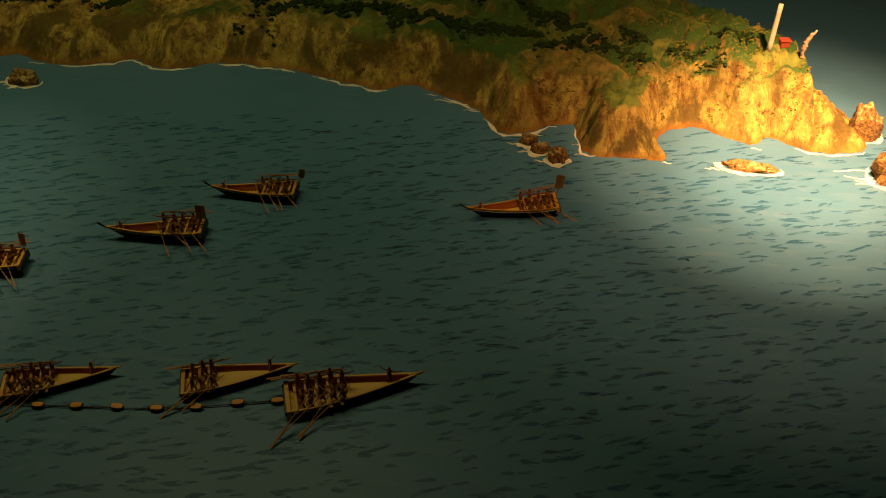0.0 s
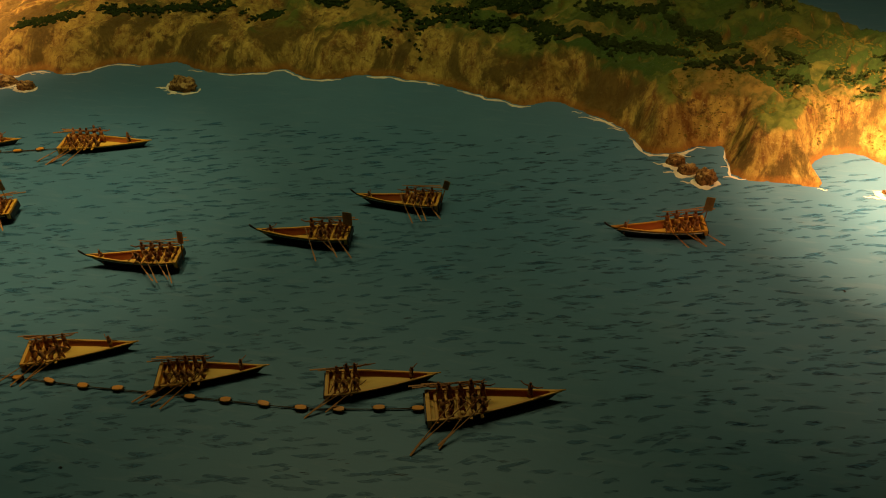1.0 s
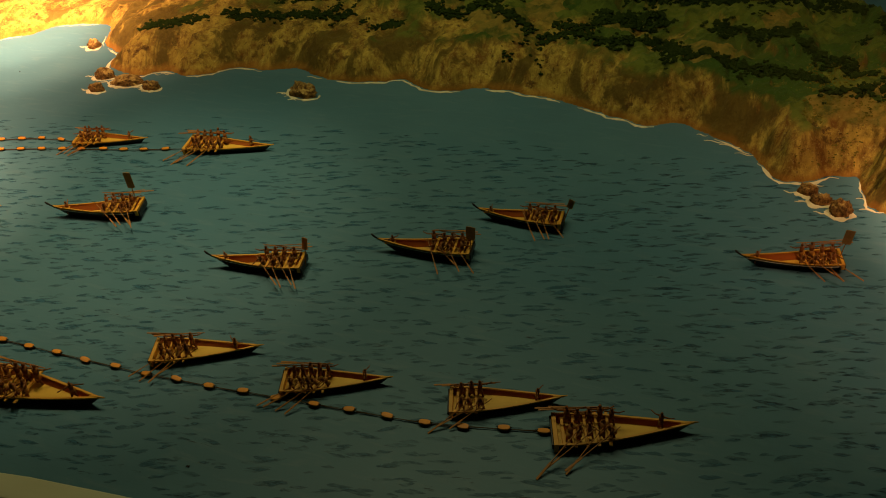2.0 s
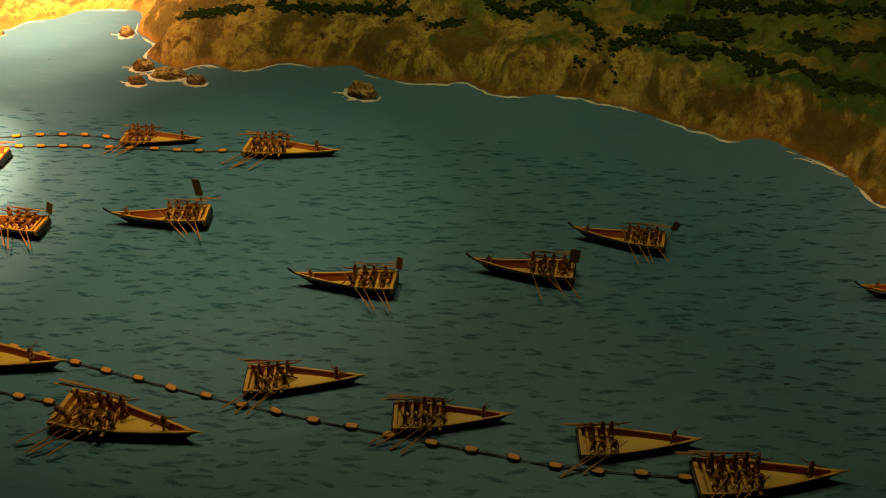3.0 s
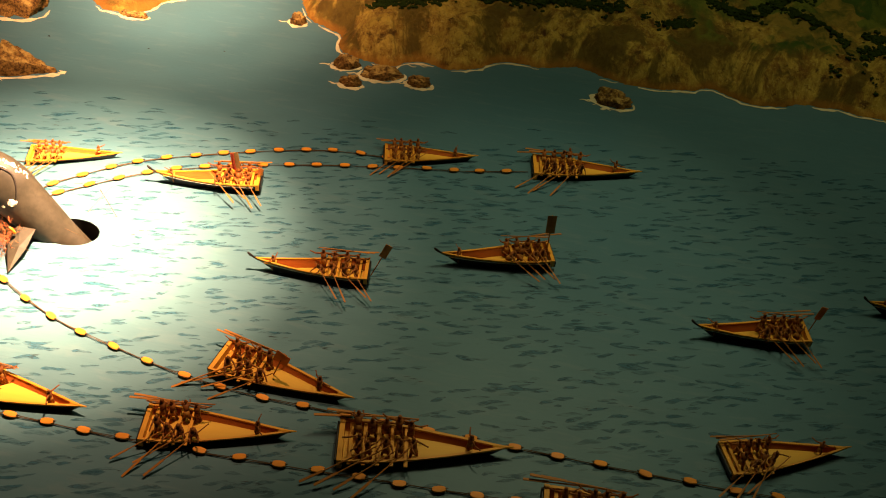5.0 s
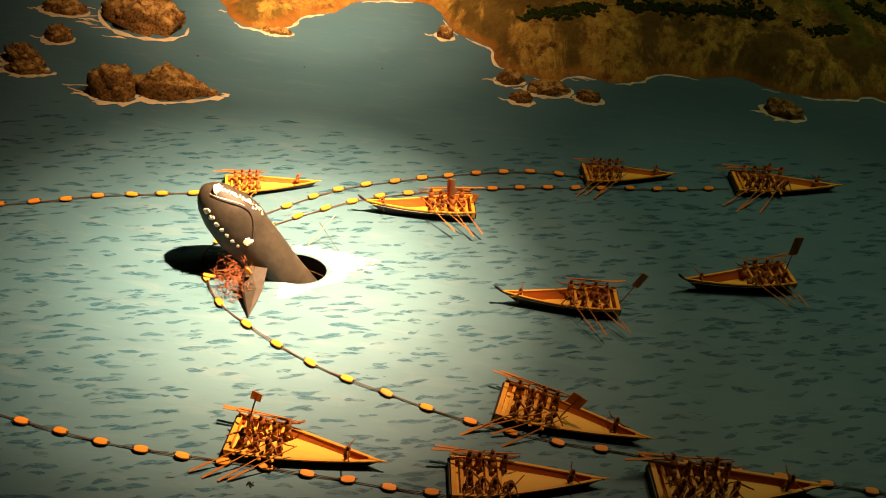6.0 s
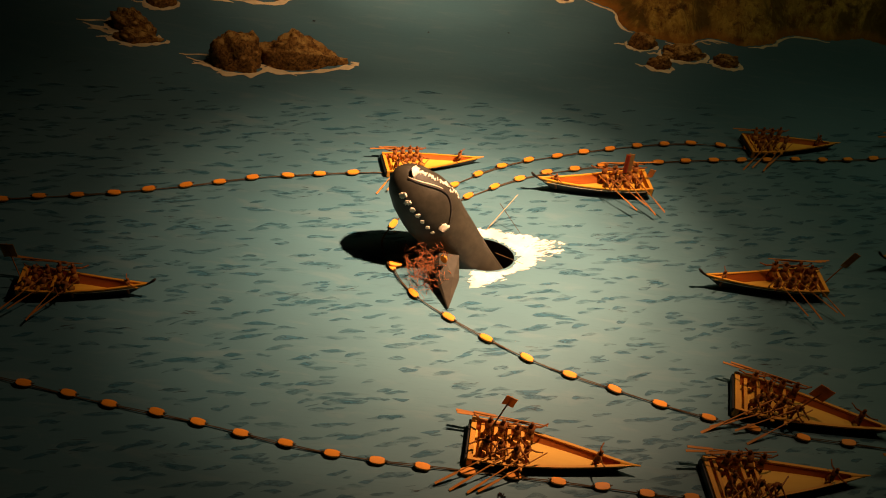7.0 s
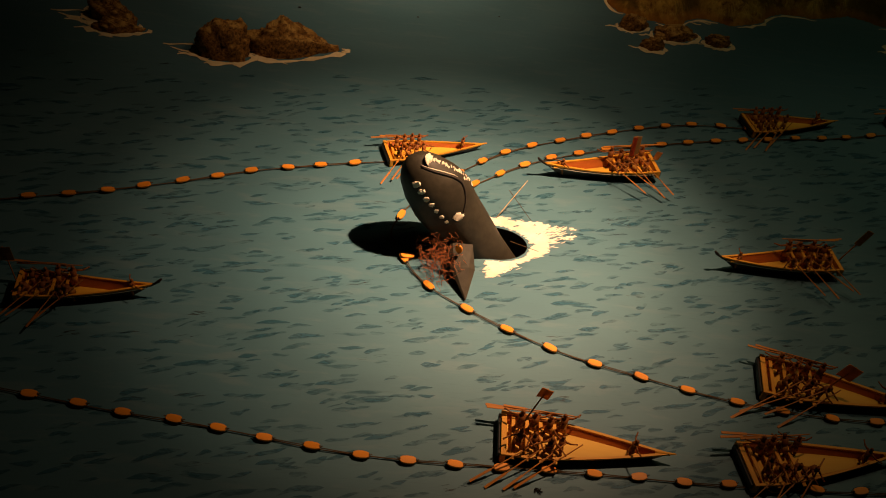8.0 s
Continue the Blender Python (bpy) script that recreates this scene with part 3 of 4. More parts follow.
# ---- figurines ----
def figurine_mesh(lean, reach, spread, bow=0.0):
    """A plain carved doll, facing +x: legs apart, a wrapped waist, and both arms out."""
    bm = bmesh.new()
    c = bmesh.ops.create_cone
    for side in (-1, 1):
        c(bm, cap_ends=True, segments=7, radius1=0.0021, radius2=0.0032, depth=0.019, matrix=pose(0.002 * side, side * 0.0042, 0.0088, 14 * side, 6 * side, 0))
    hip = pose(0, 0, 0.017, 0, lean, 0)
    c(bm, cap_ends=True, segments=8, radius1=0.0042, radius2=0.0060, depth=0.016, matrix=hip @ pose(0, 0, 0.0110))
    bmesh.ops.create_icosphere(bm, subdivisions=1, radius=0.0042, matrix=hip @ pose(0, 0, 0.0180) @ Matrix.Diagonal((0.75, 1.5, 0.55, 1)))
    c(bm, cap_ends=True, segments=6, radius1=0.0015, radius2=0.0015, depth=0.004, matrix=hip @ pose(0, 0, 0.0205))
    bmesh.ops.create_icosphere(bm, subdivisions=2, radius=0.0036, matrix=hip @ pose(0.0008, 0, 0.0245) @ Matrix.Diagonal((1, 0.9, 1.15, 1)))
    bmesh.ops.create_icosphere(bm, subdivisions=1, radius=0.0013, matrix=hip @ pose(-0.0018, 0, 0.0280))
    for side in (-1, 1):
        root = hip @ pose(0.001, side * 0.0052, 0.0178, 0, 0, side * spread) @ pose(0, 0, 0, 0, reach, 0)
        c(bm, cap_ends=True, segments=6, radius1=0.0019, radius2=0.0015, depth=0.011, matrix=root @ pose(0.0052, 0, 0, 0, 90, 0))
        fore = root @ pose(0.0102, 0, 0, 0, -18 + bow, -side * 16)
        c(bm, cap_ends=True, segments=6, radius1=0.0015, radius2=0.0011, depth=0.011, matrix=fore @ pose(0.0052, 0, 0, 0, 90, 0))
        bmesh.ops.create_icosphere(bm, subdivisions=1, radius=0.0017, matrix=fore @ pose(0.0112, 0, 0))
    count = len(bm.faces)
    c(bm, cap_ends=True, segments=9, radius1=0.0068, radius2=0.0050, depth=0.011, matrix=hip @ pose(0, 0, 0.0015))
    me = mesh_bm("figurine", bm, M["doll"], True)
    me.materials.append(M["cloth"])
    for i in range(count, len(me.polygons)):
        me.polygons[i].material_index = 1
    return me


DOLLS = [figurine_mesh(16, 16, 20), figurine_mesh(-8, 18, 30), figurine_mesh(26, 10, 12), figurine_mesh(4, 14, 65, 10), figurine_mesh(4, 10, 80)]


# ---- boats ----
LONG = 0.34


def half_beam(s, wide):
    return wide * (0.95 + 0.05 * min(s / 0.2, 1)) * (1 - max(0.0, (s - 0.12) / 0.88) ** 1.35) + 0.0012 * (1 - s)


def sheer(s, rise):
    return (0.033 if rise > 0.02 else 0.021) + rise * max(0.0, s - 0.35) ** 2 + (0.009 if rise > 0.02 else 0.004) * (1 - s) ** 2


def hull_parts(dark):
    """Meshes that boats of one kind share: bow towards +x, on the sea at z = 0."""
    wide, rise = (0.046, 0.035) if dark else (0.052, 0.012)
    rake, foot = (0.060, 0.48) if dark else (0.030, 0.66)
    steps, floor = 22, (0.012 if dark else 0.008)
    S = [k / steps for k in range(steps + 1)]

    def inset(s):
        """How far the hull's rake moves the floor along the boat."""
        q = floor / sheer(s, rise)
        return (1 - q) * (0.010 * (1 - s) ** 4 - rake * s ** 3)

    def low_beam(s):
        """Half of the inside width at the floor."""
        return half_beam(s, wide) * (foot + (1 - foot) * (floor / sheer(s, rise)) ** 0.8) - 0.0028

    X = [LONG * (s - 0.5) for s in S]
    out = {}

    def shell(rows, material, name):
        verts = [p for r in rows for p in r]
        n = len(rows[0])
        faces = [(i * n + k, i * n + k + 1, (i + 1) * n + k + 1, (i + 1) * n + k) for i in range(len(rows) - 1) for k in range(n - 1)]
        return mesh_of(name, verts, faces, material, False)

    def rows_outer(lo, hi, grow=0.0):
        rows = []
        for s, x in zip(S, X):
            b, z = half_beam(s, wide) + grow, sheer(s, rise)
            ring = []
            for q in (hi, (hi + lo) / 2, lo):
                ring.append((x - rake * (1 - q) * s ** 3 + 0.010 * (1 - q) * (1 - s) ** 4, -(b * (foot + (1 - foot) * q ** 0.8)), z * q))
            ring += [(p[0], -p[1], p[2]) for p in ring[::-1]]
            rows.append(ring)
        return rows

    def closed(rows, material, name):
        verts = [p for r in rows for p in r]
        n = len(rows[0])
        faces = [(i * n + k, i * n + (k + 1) % n, (i + 1) * n + (k + 1) % n, (i + 1) * n + k) for i in range(len(rows) - 1) for k in range(n)]
        faces += [tuple(range(n))[::-1], tuple(range((len(rows) - 1) * n, len(rows) * n))]
        return mesh_of(name, verts, faces, material)

    out["hull"] = shell(rows_outer(0.0, 1.0), M["black"], "hull")
    out["deck"] = closed([[(x + inset(s), -b, floor), (x + inset(s), b, floor), (x + inset(s), b, floor - 0.003), (x + inset(s), -b, floor - 0.003)] for s, x in list(zip(S, X))[:-1] for b in [max(low_beam(s), 0.0008)]], M["deck"], "deck")
    for side, tag in ((-1, "near"), (1, "far")):
        inner, rail = [], []
        for s, x in list(zip(S, X))[:-1]:
            b, z = half_beam(s, wide), sheer(s, rise)
            inner.append([(x, side * (b - 0.0008), z - 0.001), (x, side * max(b - 0.003, 0.0004), z - 0.001), (x + inset(s), side * max(low_beam(s) - 0.003, 0.0004), floor - 0.0005), (x + inset(s), side * max(low_beam(s), 0.0006), floor - 0.0005)])
        for s, x in zip(S, X):
            b, z = half_beam(s, wide), sheer(s, rise)
            w = 0.004 if s < 0.9 else 0.004 * (1.3 - s) / 0.4
            rail.append([(x, side * (b + 0.0015), z - 0.0025), (x, side * (b + 0.0015), z + 0.002), (x, side * (b - w), z + 0.002), (x, side * (b - w), z - 0.0025)])
        out["inner_" + tag] = closed(inner, M["inner"], "side_planking")
        out["rail_" + tag] = closed(rail, M["wood"], "gunwale")
        if dark:
            band = []
            for s, x in zip(S, X):
                b, z = half_beam(s, wide) + 0.0012, sheer(s, rise)
                if 0.03 < s < 0.97:
                    band.append([(x - 0.006 * s ** 3, side * b * 0.975, z * 0.84), (x - 0.006 * s ** 3, side * (b * 0.975 + 0.0012), z * 0.80), (x - 0.007 * s ** 3, side * b * 0.945, z * 0.73)])
            out["band_" + tag] = closed(band, M["white"], "stripe")
    b, z = half_beam(0, wide), sheer(0, rise)
    bm = bmesh.new()
    low = z * 0.5 if dark else 0.0
    box(bm, 0.011, 2 * b + 0.006, z + 0.002 - low, pose(-LONG / 2 + 0.0025, 0, (z + low) / 2 + 0.002), 0.001)
    out["transom"] = mesh_bm("transom", bm, M["wood"])
    bm = bmesh.new()
    box(bm, 0.008, 2 * b + (0.002 if dark else 0.012), 0.004, pose(0, 0, 0), 0.001)
    out["thwart"] = mesh_bm("thwart", bm, M["wood"])
    bm = bmesh.new()
    box(bm, 0.035, 0.020, 0.004, pose(0, 0, 0), 0.001)
    out["bow_deck"] = mesh_bm("bow_deck", bm, M["wood"])
    if dark:
        v, f = tube([(LONG / 2 - 0.012, 0, 0.041), (LONG / 2 + 0.004, 0, 0.051), (LONG / 2 + 0.013, 0, 0.059), (LONG / 2 + 0.020, 0, 0.067)], [0.004, 0.003, 0.0045, 0.003], 7)
        out["stem"] = mesh_of("stem", v, f, M["black"], True)
    else:
        v, f = tube([(LONG / 2 - 0.03, 0, 0.0245), (LONG / 2 - 0.004, 0, 0.027), (LONG / 2 + 0.012, 0, 0.028)], [0.0035, 0.003, 0.0015], 7)
        out["stem"] = mesh_of("stem", v, f, M["wood"], True)
    bm = bmesh.new()
    box(bm, 0.005, 2 * b - 0.004, z * 0.55, pose(-LONG / 2 - 0.0055, 0, z * 0.62), 0.0012)
    out["stern_board"] = mesh_bm("stern_board", bm, M["black"])
    out["sheer"], out["floor"] = z, floor
    out["wide"] = wide
    return out


def oar_mesh():
    v, f = tube([(0.05, 0, 0), (0.0, 0, 0), (-0.08, 0, 0)], [0.0016, 0.0018, 0.0016], 6)
    bm = bmesh.new()
    box(bm, 0.055, 0.0062, 0.0022, pose(-0.105, 0, 0), 0.0008)
    me = bpy.data.meshes.new("tmp")
    bm.to_mesh(me)
    bm.free()
    n = len(v)
    v += [p.co.copy() for p in me.vertices]
    f += [tuple(n + i for i in p.vertices) for p in me.polygons]
    bpy.data.meshes.remove(me)
    return mesh_of("oar", v, f, M["oar"])


OAR = oar_mesh()
KIND = {True: hull_parts(True), False: hull_parts(False)}


def flag_mesh(w, h, material):
    verts, faces = [], []
    for i in range(7):
        for j in range(4):
            x = w * i / 6
            verts.append((x, 0.0012 * math.sin(i * 0.8 + j * 0.3), h * j / 3))
    for i in range(6):
        for j in range(3):
            a = i * 4 + j
            faces.append((a, a + 4, a + 5, a + 1))
    n = len(verts)
    verts += [(x, y + 0.0012, z) for x, y, z in verts]
    faces += [tuple(n + k for k in f[::-1]) for f in faces]
    rim = [(i * 4, i * 4 + 4) for i in range(6)] + [(24 + j, 25 + j) for j in range(3)] + [(i * 4 + 7, i * 4 + 3) for i in range(5, -1, -1)] + [(j + 1, j) for j in range(2, -1, -1)]
    faces += [(a, n + a, n + b, b) for a, b in rim]
    return mesh_of("flag", verts, faces, material)


def boat(dark, bow, stern, seed, oars=4, crew=4, flag=None):
    """A whaling boat from the places of its bow and stern on the sea."""
    rng = random.Random(seed)
    (bx, by), (sx, sy) = bow, stern
    length = math.hypot(bx - sx, by - sy)
    scale = length / (LONG + (0.02 if dark else 0.006))
    base = new("dark_whaleboat" if dark else "net_boat")
    base.empty_display_size = 0.05
    place = pose((bx + sx) / 2, (by + sy) / 2, 0.001, 0, 0, math.degrees(math.atan2(by - sy, bx - sx)))
    base.matrix_basis = place @ Matrix.Scale(scale, 4)
    P = KIND[dark]
    wide = P["wide"]
    for key, name in (("hull", "hull"), ("deck", "deck"), ("inner_near", "side_planking"), ("inner_far", "side_planking"), ("rail_near", "gunwale"), ("rail_far", "gunwale"),
                      ("band_near", "stripe"), ("band_far", "stripe"), ("transom", "transom"), ("stem", "stem"), ("stern_board", "stern_board")):
        if key in P:
            hang(name, P[key], base)
    if dark:
        hang("bow_deck", P["bow_deck"], base, pose(LONG * 0.36, 0, 0.036))
    top, floor = P["sheer"], P["floor"]
    near = -1 if bx > sx else 1
    pitch = 0.033 if dark else 0.028
    for k in range(crew):
        x = -LONG * 0.5 + 0.022 + pitch * k
        hang("thwart", P["thwart"], base, pose(x, 0, top + (-0.002 if dark else -0.005)))
        for side in (-1, 1):
            d = new("figurine", DOLLS[4] if side != near and rng.random() < 0.75 else rng.choice(DOLLS[:4]))
            turn = side * 90 + (rng.uniform(-14, 14) if side != near else rng.choice((-50, 0, 30, 150)) + rng.uniform(-25, 25))
            d.matrix_basis = base.matrix_basis @ pose(x + 0.012 + rng.uniform(-0.004, 0.004), side * wide * rng.uniform(0.36, 0.55), floor + 0.0005, 0, 0, turn) @ Matrix.Scale(rng.uniform(1.35, 1.6) if dark else rng.uniform(1.18, 1.42), 4)
            tagged(d, "small brown carved figurine standing at an oar in a boat", "figurine", "figurines in the boats")
    d = new("figurine", DOLLS[4])
    d.matrix_basis = base.matrix_basis @ pose(LONG * (0.33 if dark else 0.27), rng.uniform(-0.004, 0.004), floor + 0.0005, 0, 0, rng.uniform(-60, 60)) @ Matrix.Scale(1.15, 4)
    tagged(d, "small brown carved figurine standing in the bow of a boat", "figurine", "figurines in the boats")
    for side in (-1, 1):
        for k in range(oars if side == near else 3):
            if side == near:
                x = -LONG * 0.5 + 0.036 + pitch * k
                back, dip, lift = (52 if dark else 36) + rng.uniform(-14, 14), rng.uniform(13, 19), rng.uniform(0.010, 0.016)
            else:
                x = -LONG * 0.5 + 0.075 + 0.018 * k
                back, dip, lift = rng.uniform(-3, 8), rng.uniform(-3, 3), rng.uniform(0.022, 0.032) if dark else rng.uniform(0.014, 0.022)
            m = pose(x, side * (wide - 0.004), top + lift, 0, 0, -side * back) @ pose(0, 0, 0, 0, -dip, 0)
            hang("oar", OAR, base, m @ Matrix.Scale(rng.uniform(0.72, 0.92) if dark else rng.uniform(0.8, 1.0), 4))
    if flag:
        w, h, high, lean, colour, fx = flag
        w, h, high, fx = w * 0.92, h * 1.15, high + 0.018, fx - 0.03
        v, f = tube([(0, 0, 0), (0, 0, high)], 0.0018, 6)
        at = pose(LONG * fx, near * wide * -0.1, floor) @ pose(0, 0, 0, 0, lean, 0)
        hang("flag_pole", mesh_of("flag_pole", v, f, M["oar"]), base, at)
        cloth = hang("flag", flag_mesh(w, h, M["flag_brown"] if colour == "flag_red" else M[colour]), base, at @ pose(-w / 2, near * 0.002, high - h, 0, 0, 0))
        if colour == "flag_red":
            hang("flag_stripe", flag_mesh(w * 0.45, h, M["flag_red"]), cloth, pose(w * 0.55, near * 0.004, 0), "red stripe")
            hang("pennant", flag_mesh(0.018, 0.028, M["flag_orange"]), base, pose(-LONG * 0.53, 0, 0.05, 0, -12, 0))
    text = "black hulled model whaleboat with white stripe and rowing crew" if dark else "orange wooden model net boat with yellow deck on the sea"
    return tagged(base, ("black whaleboat model with crew, oars and a raised flag" if dark else "orange net boat model with yellow deck and a raised flag") if flag else text, "boat", "dark boats of the chase" if dark else "boats that carry the nets")


BOATS_DARK = [
    ((-0.135, 2.514), (0.166, 2.581), (0.034, 0.050, 0.125, -8, "flag_brown", -0.45)),
    ((-0.989, 2.574), (-0.687, 2.588), (0.026, 0.036, 0.105, -18, "flag_brown", -0.48)),
    ((-1.253, 2.329), (-0.928, 2.367), (0.036, 0.046, 0.095, -4, "flag_brown", -0.46)),
    ((-1.751, 2.115), (-1.430, 2.173), (0.022, 0.044, 0.110, -8, "flag_orange", -0.49)),
    ((-2.477, 2.232), (-2.147, 2.329), (0.030, 0.058, 0.150, 2, "flag_brown", -0.44)),
    ((-2.979, 2.087), (-2.648, 2.125), (0.024, 0.046, 0.120, -22, "flag_brown", -0.50)),
    ((-3.393, 2.393), (-3.061, 2.453), (0.028, 0.056, 0.105, 4, "flag_red", -0.27)),
    ((-4.275, 1.852), (-4.568, 1.829), (0.040, 0.040, 0.135, -6, "flag_brown", -0.47)),
]
BOATS_NET = [
    ((-0.173, 1.816), (-0.507, 1.703), None), ((-0.505, 1.824), (-0.793, 1.735), None), ((-0.975, 1.771), (-1.263, 1.685), None),
    ((-1.386, 1.793), (-1.690, 1.695), None), ((-1.715, 1.484), (-2.111, 1.463), None), ((-2.203, 1.608), (-2.598, 1.546), None),
    ((-2.599, 1.675), (-2.952, 1.740), (0.040, 0.034, 0.075, 20, "flag_orange", -0.06)), ((-2.707, 1.546), (-3.050, 1.501), None),
    ((-3.201, 1.511), (-3.545, 1.538), (0.026, 0.024, 0.150, 13, "flag_orange", -0.40)),
    ((-1.893, 2.821), (-2.243, 2.773), None), ((-2.434, 2.770), (-2.730, 2.713), None), ((-3.535, 2.486), (-3.801, 2.414), None),
]
for i, (b, s, fl) in enumerate(BOATS_DARK):
    boat(True, b, s, 40 + i, 4, 4, fl)
CREWS = [5, 3, 5, 4, 5, 5, 4, 4, 4, 5, 4, 4]
for i, (b, s, fl) in enumerate(BOATS_NET):
    boat(False, b, s, 80 + i, min(4, CREWS[i]), CREWS[i], fl)


# ---- nets: ropes with wooden floats ----
def float_mesh():
    bm = bmesh.new()
    bmesh.ops.create_cone(bm, cap_ends=True, segments=14, radius1=0.5, radius2=0.5, depth=1)
    for v in bm.verts:
        v.co = Vector((math.copysign(abs(v.co.x * 2) ** 0.72 / 2, v.co.x) * 0.034, v.co.y * 0.0172, v.co.z * 0.0050))
    bmesh.ops.bevel(bm, geom=[e for e in bm.edges if abs(e.verts[0].co.z - e.verts[1].co.z) < 1e-6], offset=0.0010, segments=2, profile=0.5, affect="EDGES")
    me = mesh_bm("float", bm, M["float"])
    knots = bmesh.new()
    knots.from_mesh(me)
    count = len(knots.faces)
    for side in (-1, 1):
        box(knots, 0.0022, 0.0040, 0.0074, pose(side * 0.0160, 0, 0.0002), 0.0006)
        box(knots, 0.0060, 0.0016, 0.0016, pose(side * 0.0185, 0.001, 0.001, 0, 0, 24 * side))
    knots.faces.ensure_lookup_table()
    for f in knots.faces[count:]:
        f.material_index = 1
    knots.to_mesh(me)
    knots.free()
    me.materials.append(M["rope"])
    return me


FLOAT = float_mesh()


def net_line(points, spacing, first=0.0, skip=0):
    line = smooth_line(points, 0.004)
    thing = new("net_line")
    thing.matrix_basis = pose(line[0].x, line[0].y, 0)
    home = thing.matrix_basis.inverted()
    for off in (-0.0011, 0.0011):
        path = []
        for i in range(0, len(line), 4):
            a, b = line[max(i - 4, 0)], line[min(i + 4, len(line) - 1)]
            d = (b - a).normalized()
            wav = off + 0.0010 * math.sin(i * 0.09 + off * 900)
            path.append(home @ (line[i] + Vector((-d.y * wav, d.x * wav, 0.004))))
        v, f = tube(path, 0.0011, 5)
        hang("rope", mesh_of("rope", v, f, M["rope"], True), thing)
    rng = random.Random(len(line))
    every = max(1, round(spacing / 0.004))
    for i in range(round(first / 0.004), len(line), every):
        a, b = line[max(i - 3, 0)], line[min(i + 3, len(line) - 1)]
        p = home @ line[i]
        turn = math.degrees(math.atan2(b.y - a.y, b.x - a.x)) + rng.uniform(-9, 9)
        hang("float", FLOAT, thing, pose(p.x + rng.uniform(-0.004, 0.004), p.y + rng.uniform(-0.003, 0.003), 0.008, rng.uniform(-6, 6), rng.uniform(-6, 6), turn))
    return tagged(thing, "dark net rope with flat orange wooden floats on the sea", "net", "lines of the whaling nets")


net_line([(-4.75, 1.622), (-4.4, 1.558), (-4.07, 1.515), (-3.81, 1.478), (-3.44, 1.47), (-3.05, 1.46), (-2.7, 1.465), (-2.25, 1.48), (-2.09, 1.48)], 0.093, 0.02)
net_line([(-3.745, 2.03), (-3.71, 1.97), (-3.64, 1.91), (-3.45, 1.80), (-3.25, 1.73), (-2.95, 1.66), (-2.63, 1.64), (-2.19, 1.63), (-1.65, 1.62), (-1.15, 1.64), (-0.81, 1.66), (-0.51, 1.715)], 0.105, 0.0)
net_line([(-4.75, 2.10), (-4.5, 2.17), (-4.32, 2.23), (-4.14, 2.30), (-3.97, 2.35), (-3.80, 2.39)], 0.088, 0.03)
net_line([(-3.69, 2.28), (-3.65, 2.33), (-3.50, 2.46), (-3.33, 2.55), (-3.05, 2.66), (-2.88, 2.70), (-2.72, 2.71)], 0.088, 0.03)
net_line([(-3.66, 2.24), (-3.61, 2.29), (-3.44, 2.42), (-3.25, 2.51), (-3.00, 2.59), (-2.74, 2.65), (-2.47, 2.70), (-2.25, 2.755)], 0.090, 0.04)

net_line([(-3.765, 2.06), (-3.778, 2.12), (-3.755, 2.186), (-3.725, 2.24), (-3.69, 2.29)], 0.30, 0.128)


